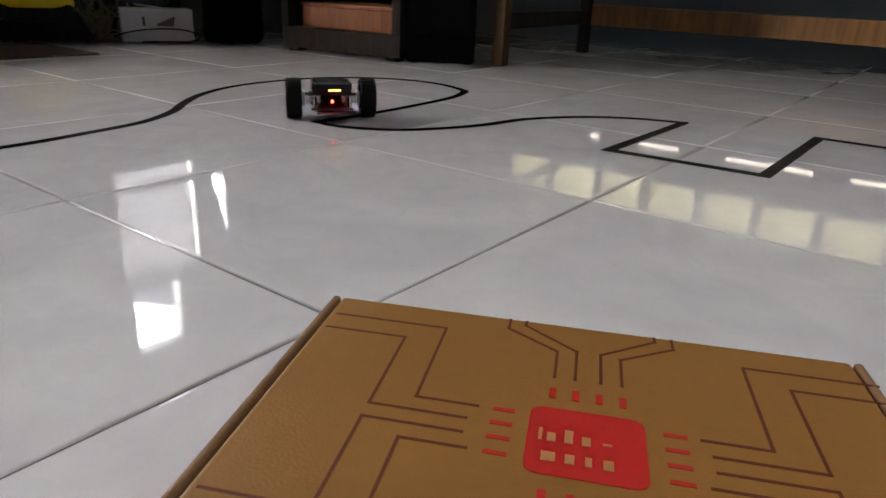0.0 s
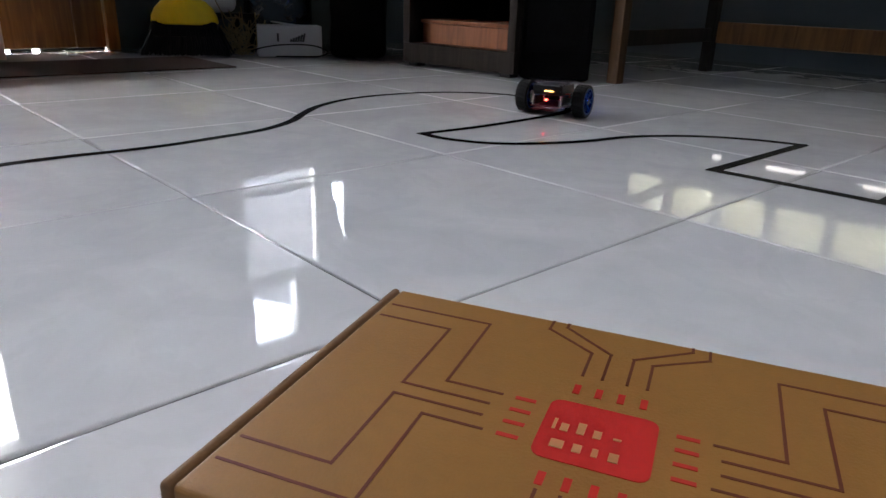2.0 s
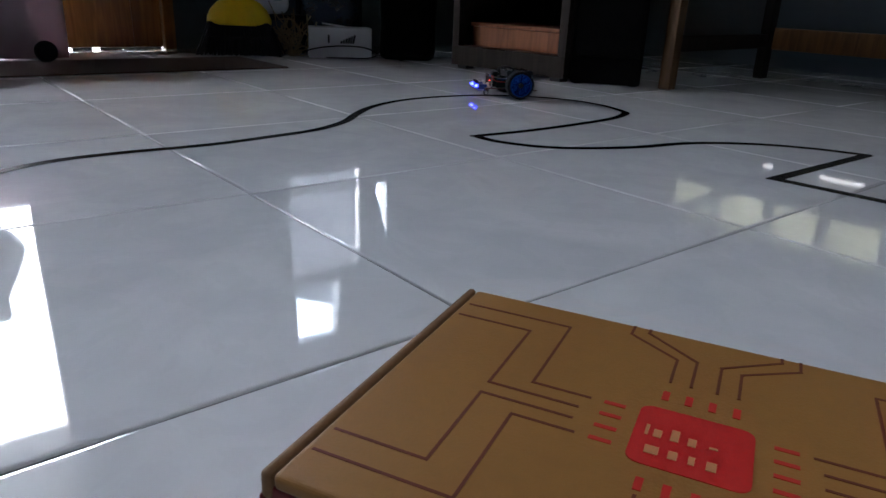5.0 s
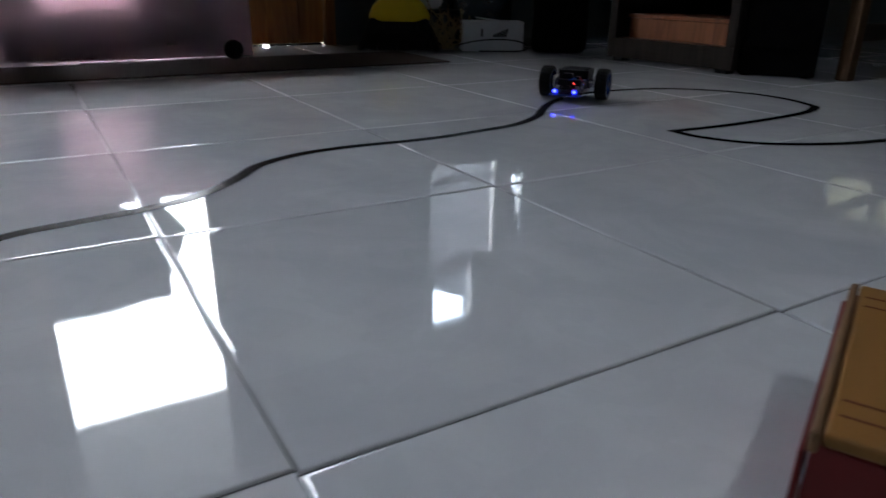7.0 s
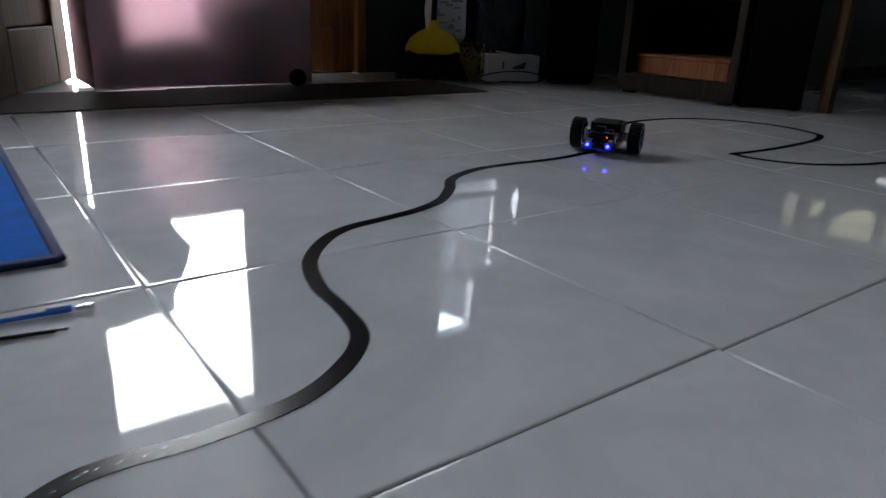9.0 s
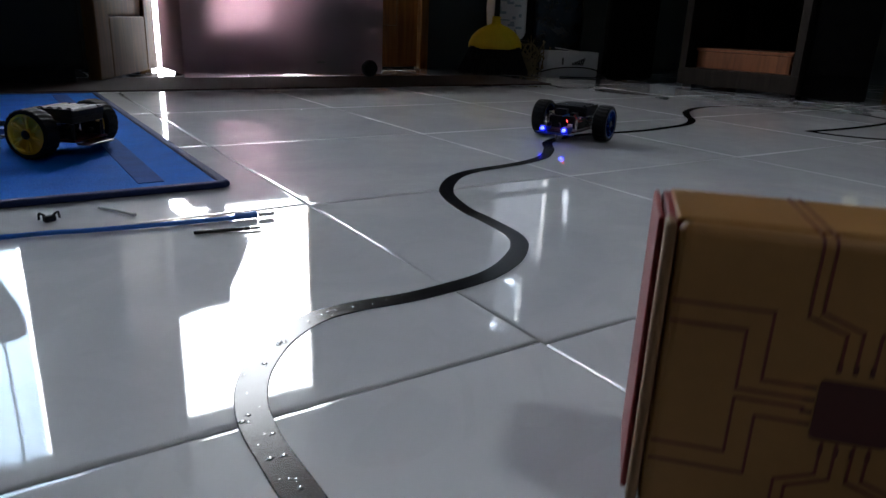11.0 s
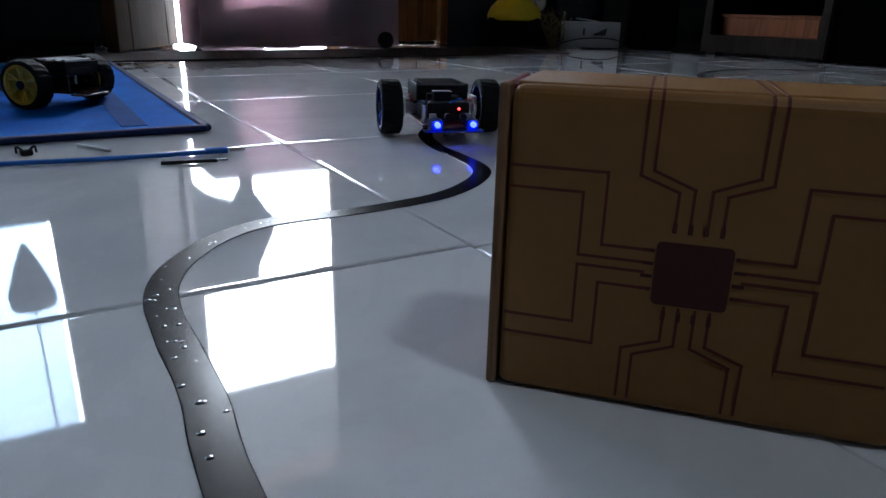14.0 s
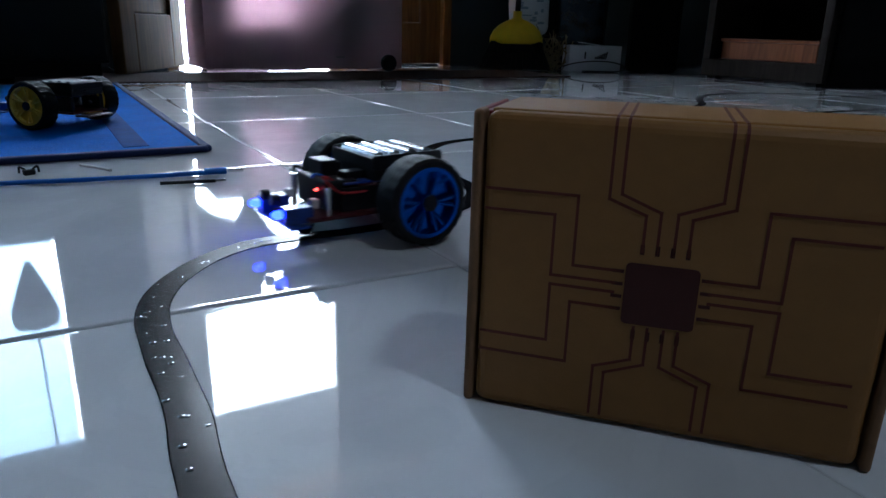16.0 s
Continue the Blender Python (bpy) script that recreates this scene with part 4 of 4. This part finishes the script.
# unseen sloping board added across the yard to trim the small window's reflection
shed = thing("window_mask", "unseen dark sloping board added across the yard to trim a window's reflection", "shed")
slant_bm = bmesh.new()
e_ = [slant_bm.verts.new((x, y, 2.4 + 0.47 * (x - 2.305) + z)) for y in (4.8, 4.92) for x, z in ((1.9, -0.48), (4.4, -0.48), (4.4, 0.0), (1.9, 0.0))]
for q in ((0, 1, 2, 3), (4, 7, 6, 5), (0, 4, 5, 1), (1, 5, 6, 2), (2, 6, 7, 3), (3, 7, 4, 0)):
    slant_bm.faces.new([e_[k] for k in q])
bmesh.ops.recalc_face_normals(slant_bm, faces=slant_bm.faces[:])
part("slanted_mask", slant_bm, BLOCKER, shed)
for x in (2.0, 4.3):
    part("post", rod((x, 4.86, -0.105), (x, 4.86, 2.0 + 0.47 * (x - 2.305)), 0.05, 16), BLOCKER, shed)

# unseen dark sheet added outdoors; its outline shapes the door's floor reflection
rack = thing("reflection_mask", "unseen dark sheet on a frame, added to shape the door's reflection", "drying rack")
for x in (-0.9, -0.02):
    part("post", rod((x, 3.6, -0.105), (x, 3.6, 1.47), 0.042, 16), BLOCKER, rack)
    part("foot", box((0.07, 0.5, 0.04), (x, 3.6, -0.085), 0.01), BLOCKER, rack)
part("rail", rod((-0.9, 3.6, 1.47), (-0.02, 3.6, 1.47), 0.016, 12), BLOCKER, rack)
mask_edge = [(-0.86, 0.72), (-0.6, 0.73), (-0.45, 0.76), (-0.32, 0.81), (-0.23, 0.9), (-0.15, 0.93), (-0.1, 0.95), (-0.06, 0.88), (0.03, 0.91), (0.06, 0.98), (0.135, 1.07), (0.1, 1.17), (0.04, 1.29), (-0.04, 1.45)]
for s_ in (-1, 1):
    cl = bmesh.new()
    for d in (0.0, 0.012):
        ring = [(x, z) for x, z in mask_edge] + [(-0.3, 1.492), (-0.86, 1.492)]
        vs = [cl.verts.new((x, 3.6 + s_ * (0.045 + d + 0.012 * math.sin(x * 22)), z)) for x, z in ring]
        cl.faces.new(vs)
    cl.verts.ensure_lookup_table()
    n_ = len(cl.verts) // 2
    for k in range(n_):
        cl.faces.new((cl.verts[k], cl.verts[(k + 1) % n_], cl.verts[n_ + (k + 1) % n_], cl.verts[n_ + k]))
    bmesh.ops.recalc_face_normals(cl, faces=cl.faces[:])
    part("mask_sheet", cl, mat("dark_mask", (0.05, 0.055, 0.06), 0.9, noise_scale=8, amount=0.3, bump=0.3, bump_scale=90), rack)

side_unit = thing("low_cupboard", "dark grey-green low cupboard against the wall", "cupboard")
part("body", box((0.98, 0.5, 0.36), (-1.33, 2.075, 0.22), 0.004), GREY_CABINET, side_unit)
part("plinth", box((0.94, 0.46, 0.04), (-1.33, 2.085, 0.02), 0.002), BLACK_PLASTIC, side_unit)
for x in (-1.575, -1.085):
    door_ = part("door", box((0.48, 0.014, 0.34), (x, 1.818, 0.22), 0.003), GREY_CABINET, side_unit)
    part("handle", rod((x + 0.18, 1.8, 0.29), (x + 0.18, 1.8, 0.36), 0.004, 10), STEEL, door_)

# ---- broom, bags and cartons along the back ----
broom = thing("broom", "yellow plastic broom head with wide black bristles standing by the door", "broom")
head = lathe([(0.098, 0.0), (0.108, 0.006), (0.106, 0.026), (0.094, 0.05), (0.072, 0.072), (0.046, 0.087), (0.024, 0.095), (0.018, 0.1), (0.017, 0.125)], 32, (0, 0, 0.1))
for v in head.verts:
    v.co.y *= 0.4 if v.co.z < 0.19 else 1.0
BR = pose(0.68, 1.99, 0.0055, 0, 0, -34)
part("head", head, YELLOW, broom, m=BR, smooth=True)
bris = bmesh.new()
rng = random.Random(3)
for k in range(420):
    x, y = rng.uniform(-0.1, 0.1), rng.uniform(-0.03, 0.03)
    rod((x, y, 0.11), (x * 1.45 + rng.uniform(-0.008, 0.008), y * 1.5, rng.uniform(0.0, 0.008)), 0.0016, 4, bm=bris)
box((0.21, 0.062, 0.05), (0, 0, 0.085), 0.01, bm=bris)
tagged(part("bristles", bris, BLACK_PLASTIC, broom, "black splayed bristles", m=BR), kind="stuff")
part("handle", rod((0, 0, 0.19), (0.02, 0.12, 1.15), 0.011, 14), BLACK_PLASTIC, broom, m=BR)

sack = thing("paper_sack", "white and pale blue printed sack standing by the wall", "bag")
sk = box((0.17, 0.08, 0.34), (0, 0, 0.17), 0.03, 3)
bmesh.ops.subdivide_edges(sk, edges=sk.edges[:], cuts=2, use_grid_fill=True)
for v in sk.verts:
    v.co += 0.012 * noise.noise_vector(v.co * 14)
part("body", sk, PAPER, sack, m=pose(0.84, 2.13, 0.14, 0, 0, -20), smooth=True)
rng = random.Random(11)
for k in range(26):
    part("printed_bar", box((rng.uniform(0.01, 0.05), 0.002, rng.uniform(0.004, 0.014)), (rng.uniform(-0.05, 0.05), -0.0445, 0.05 + 0.0098 * k)), PRINT_BLUE, sack, m=pose(0.84, 2.13, 0.14, 0, 0, -20))
stand = thing("step_stool", "dark low stool under the sack", "stool")
part("seat", box((0.26, 0.14, 0.02), (0.85, 2.14, 0.128), 0.004), BLACK_PLASTIC, stand)
for x in (-0.11, 0.11):
    for y in (-0.05, 0.05):
        part("leg", box((0.02, 0.02, 0.118), (0.85 + x, 2.14 + y, 0.059), 0.003), BLACK_PLASTIC, stand)

wcarton = thing("small_white_carton", "small white printed carton with a cable loop against it", "box")
WM = pose(1.03, 1.925, 0.0, 0, 0, -25)
part("body", box((0.222, 0.11, 0.105), (0, 0, 0.0525), 0.002), PAPER, wcarton, m=WM)
part("torn_flap", box((0.085, 0.06, 0.003), (-0.02, -0.02, 0.112), 0.001, turn=Matrix.Rotation(0.12, 4, "Y")), PAPER, wcarton, m=WM)
part("printed_mark", box((0.007, 0.001, 0.028), (-0.043, -0.0553, 0.066)), PRINT_DARK, wcarton, m=WM)
for k in range(6):
    part("printed_mark", box((0.007, 0.001, 0.01 + 0.004 * k), (0.002 + 0.009 * k, -0.0553, 0.056 + 0.002 * k), turn=Matrix.Rotation(0.25, 4, "Y")), PRINT_DARK, wcarton, m=WM)
loop = thing("black_cable", "thin black cable curving before the white carton", "cable")
part("cord", tube([(0.88, 1.93, 0.02), (0.925, 1.905, 0.034), (0.98, 1.878, 0.042), (1.04, 1.85, 0.043), (1.09, 1.83, 0.036), (1.122, 1.815, 0.018), (1.09, 1.82, 0.004), (1.02, 1.85, 0.003), (0.95, 1.885, 0.003)], 0.0024), BLACK_PLASTIC, loop)

rope = thing("dry_bundle", "tangled bundle of dry brown fibre beside the broom", "bundle")
rng = random.Random(5)
fb = bmesh.new()
for k in range(40):
    p0 = Vector((0.87 + rng.gauss(0, 0.02), 1.99 + rng.gauss(0, 0.02), 0.004 + abs(rng.gauss(0, 0.02))))
    pts = [p0]
    for j in range(4):
        pts.append(pts[-1] + Vector((rng.gauss(0, 0.02), rng.gauss(0, 0.015), rng.uniform(-0.005, 0.05))))
        pts[-1].z = max(0.004, pts[-1].z)
    tube(pts, rng.uniform(0.0015, 0.003), 5, bm=fb)
tagged(part("fibre_tangle", fb, STRAW, rope), kind="stuff")


def soft_bag(name, label, size, m, material, seed):
    e = thing(name, label, "bag", m)
    b = box(size, (0, 0, size[2] / 2), min(size) * 0.18, 3)
    bmesh.ops.subdivide_edges(b, edges=b.edges[:], cuts=3, use_grid_fill=True)
    for v in b.verts:
        q = 0.05 * min(size) * noise.noise_vector(v.co * 9 + Vector((seed, 0, 0)))
        v.co += Vector((q.x, q.y, q.z if v.co.z > 0.03 else 0))
    part("body", b, material, e, smooth=True)
    part("strap", tube([(-size[0] * 0.2, -size[1] * 0.5, size[2] * 0.9), (-size[0] * 0.12, -size[1] * 0.55, size[2] * 1.12), (size[0] * 0.12, -size[1] * 0.55, size[2] * 1.12), (size[0] * 0.2, -size[1] * 0.5, size[2] * 0.9)], 0.008, 8),
         material, e)
    return e


soft_bag("black_bag", "black soft bag standing on the tiles beside the cabinet", (0.2, 0.15, 0.44), pose(1.24, 1.79, 0.0, 0, 0, -38), BLACK_MATT, 2)
soft_bag("teal_bag", "dark teal crumpled glossy plastic bag behind the white carton", (0.24, 0.16, 0.36), pose(1.1, 2.12, 0.0, 0, 0, -20), TEAL, 5)

# ---- dark shelf cabinet and black box ----
shelf = thing("shelf_cabinet", "dark stained open cabinet with an orange-brown wooden box inside", "cabinet", pose(1.228, 1.262, 0, 0, 0, 94.5 - 90))
DX, DY, DZ = 0.42, 0.47, 0.62
part("plinth_rail", box((0.022, DY, 0.062), (0.011, 0, 0.043), 0.002), DARK_WOOD, shelf)
for s in (-1, 1):
    part("stile", box((0.02, 0.03, DZ - 0.074), (0.01, s * (DY / 2 - 0.015), 0.074 + (DZ - 0.074) / 2), 0.002), DARK_WOOD, shelf)
    part("side_panel", box((DX - 0.022, 0.018, DZ - 0.012), (0.022 + (DX - 0.022) / 2, s * (DY / 2 - 0.009), 0.012 + (DZ - 0.012) / 2), 0.001), DARK_WOOD, shelf)
    for x in (0.03, DX - 0.03):
        part("foot", box((0.04, 0.04, 0.012), (x, s * (DY / 2 - 0.04), 0.006), 0.002), BLACK_PLASTIC, shelf)
part("floor_board", box((DX - 0.024, DY - 0.04, 0.016), (DX / 2 + 0.01, 0, 0.066), 0.001), SHELF_WOOD, shelf)
part("back_board", box((0.008, DY - 0.04, DZ - 0.1), (DX - 0.006, 0, DZ / 2 + 0.04), 0), DARK_WOOD, shelf)
part("shelf_board", box((DX - 0.03, DY - 0.04, 0.018), (DX / 2 + 0.01, 0, 0.36), 0.001), SHELF_WOOD, shelf)
part("top_board", box((DX + 0.02, DY + 0.02, 0.022), (DX / 2, 0, DZ + 0.0115), 0.003), DARK_WOOD, shelf)
inner = thing("wooden_box", "orange-brown wooden box inside the dark cabinet", "box", pose(1.228, 1.262, 0.0745, 0, 0, 4.5))
part("body", box((0.24, 0.37, 0.062), (0.17, 0.008, 0.031), 0.003), SHELF_WOOD, inner)
part("lid", box((0.25, 0.38, 0.012), (0.17, 0.008, 0.0685), 0.003), SHELF_WOOD, inner)

sub = thing("black_speaker_box", "black box-shaped speaker beside the dark cabinet", "speaker")
d_ = Vector((0.16, -0.21)).normalized()
n_ = Vector((0.21, 0.16)).normalized()
sc_ = Vector((1.262, 1.018)) + d_ * 0.1 + n_ * 0.125
SM = pose(sc_.x, sc_.y, 0, 0, 0, math.degrees(math.atan2(d_.y, d_.x)))
part("body", box((0.2, 0.24, 0.42), (0, 0, 0.214), 0.006), BLACK_MATT, sub, m=SM)
part("grille", box((0.18, 0.008, 0.3), (0, -0.122, 0.23), 0.003), BLACK_MATT, sub, m=SM)
for x in (-0.08, 0.08):
    for y in (-0.09, 0.09):
        part("foot", lathe([(0.012, 0), (0.012, 0.006)], 12, (x, y, 0)), BLACK_PLASTIC, sub, m=SM)

# ---- wooden rack along the east wall ----
table = thing("wooden_rack", "open wooden rack frame with dark cross rails by the wall", "rack")
for x, y, m_ in ((1.452, 0.815, BROWN_WOOD), (2.09, 0.87, DARK_WOOD), (2.09, -1.08, DARK_WOOD)):
    part("post", box((0.036, 0.036, 0.42), (x, y, 0.21), 0.003), m_, table)
part("cross_rail", box((0.62, 0.024, 0.045), (1.771, 0.845, 0.125), 0.003, turn=Matrix.Rotation(radians(5), 4, "Z")), DARK_WOOD, table, "dark cross rail")
part("cross_rail", box((0.62, 0.024, 0.03), (1.771, 0.845, 0.4), 0.003, turn=Matrix.Rotation(radians(5), 4, "Z")), DARK_WOOD, table, "dark cross rail")
part("long_rail", box((0.026, 1.87, 0.07), (2.075, -0.1, 0.135), 0.003), BENCH_WOOD, table, "long wooden rail")

# ---- floor tiles ----
S = 0.4


def tile_mesh():
    """One tile whose polished top falls away softly towards its edges."""
    half = S / 2 - 0.0014
    b = bmesh.new()
    rings = []
    for inset, z in ((0.0042, 0.0), (0.0028, -0.00006), (0.0016, -0.00022), (0.0006, -0.00055), (0.0, -0.0013), (0.0, -0.0024)):
        r = half - inset
        rings.append([b.verts.new((x * r, y * r, z)) for x, y in ((-1, -1), (1, -1), (1, 1), (-1, 1))])
    b.faces.new(rings[0])
    for lo, hi in zip(rings, rings[1:]):
        for k in range(4):
            f = b.faces.new((lo[k], hi[k], hi[(k + 1) % 4], lo[(k + 1) % 4]))
    bmesh.ops.recalc_face_normals(b, faces=b.faces)
    me = bpy.data.meshes.new("tile")
    b.to_mesh(me)
    b.free()
    for f in me.polygons:
        f.use_smooth = len(f.vertices) == 4 and f.index > 0
    me.materials.append(TILE)
    return me


full = tile_mesh()
rng = random.Random(9)
i0, i1, j0, j1 = math.floor(X0 / S), math.ceil(X1 / S), math.floor(Y0 / S), math.ceil(Y1 / S)
for i in range(i0, i1):
    for j in range(j0, j1):
        ob = new("tile", full)
        ob.parent = floor
        west = max(0, -i - 1)
        ob.matrix_basis = pose(i * S + S / 2 + 0.0018 * west, j * S + S / 2 + (0.003 if i < 0 else 0.0) + 0.0045 * west, rng.uniform(-0.00012, 0.00012), rng.uniform(-0.03, 0.03), rng.uniform(-0.03, 0.03), 0)

# ---- motions ----
ROBOT_PATH = [(0, 0.52, 0.552, 50), (0.25, 0.56, 0.568, 12), (0.5, 0.592, 0.562, -14), (1, 0.649, 0.528, 0), (1.5, 0.743, 0.536, 9), (2, 0.843, 0.55, 16), (2.5, 0.907, 0.572, 33),
              (3, 0.964, 0.614, 58), (3.5, 1.0, 0.682, 81), (4, 1.005, 0.75, 104), (4.5, 0.972, 0.826, 128), (5, 0.905, 0.892, 152), (5.5, 0.815, 0.934, 170), (6, 0.725, 0.947, 182), (6.5, 0.64, 0.93, 195),
              (7, 0.563, 0.907, 216), (7.5, 0.475, 0.867, 221), (8, 0.388, 0.8, 222), (8.5, 0.308, 0.736, 223), (9, 0.234, 0.697, 210), (9.5, 0.145, 0.68, 192), (10, 0.05, 0.673, 178), (10.5, -0.05, 0.678, 182),
              (11, -0.142, 0.668, 204), (11.5, -0.218, 0.63, 227), (12, -0.281, 0.576, 236), (12.5, -0.36, 0.531, 220), (13, -0.445, 0.508, 201), (13.5, -0.53, 0.463, 222), (14, -0.598, 0.399, 252),
              (14.5, -0.637, 0.327, 263), (15, -0.672, 0.222, 243), (15.25, -0.695, 0.187, 228), (15.5, -0.718, 0.16, 212), (15.75, -0.758, 0.14, 196), (16, -0.804, 0.129, 186)]


def motions():
    """The driving robot, the turning of its two wheels, and the deep carton that is lifted and set down on its edge."""
    up = CARTON_UP.translation
    walk(carton, [(0, CARTON_BEHIND), (9.3, CARTON_BEHIND), (9.7, pose(-0.34, -0.85, 0.16, 25, 0, -28)), (10.1, pose(-0.45, -0.5, 0.22, 50, 0, -36)),
                  (10.5, pose(up.x + 0.1, up.y - 0.08, 0.18, 75, 0, -44)), (10.9, pose(up.x + 0.01, up.y, up.z + 0.03, 88, 0, -48)), (11.1, CARTON_UP), (16, CARTON_UP)])
    walk(moving_robot, [(t, pose(x, y, 0.001, 0, 0, h - 90)) for t, x, y, h in ROBOT_PATH])
    for wheel, side in zip(moving_wheels, (-1, 1)):
        rows, turned = [], 0.0
        for k, (t, x, y, h) in enumerate(ROBOT_PATH):
            if k:
                t0, x0, y0, h0 = ROBOT_PATH[k - 1]
                ahead = (x - x0) * math.cos(radians((h + h0) / 2)) + (y - y0) * math.sin(radians((h + h0) / 2)) + side * 0.062 * radians(h - h0)
                steps = max(2, math.ceil(abs(math.degrees(ahead / 0.033)) / 60))
                for j in range(1, steps + 1):
                    rows.append((t0 + (t - t0) * j / steps, pose(side * 0.062, 0, 0.033, -(turned + math.degrees(ahead / 0.033) * j / steps), 0, 0)))
                turned += math.degrees(ahead / 0.033)
            else:
                rows.append((0.0, pose(side * 0.062, 0, 0.033)))
        walk(wheel, rows)


motions()
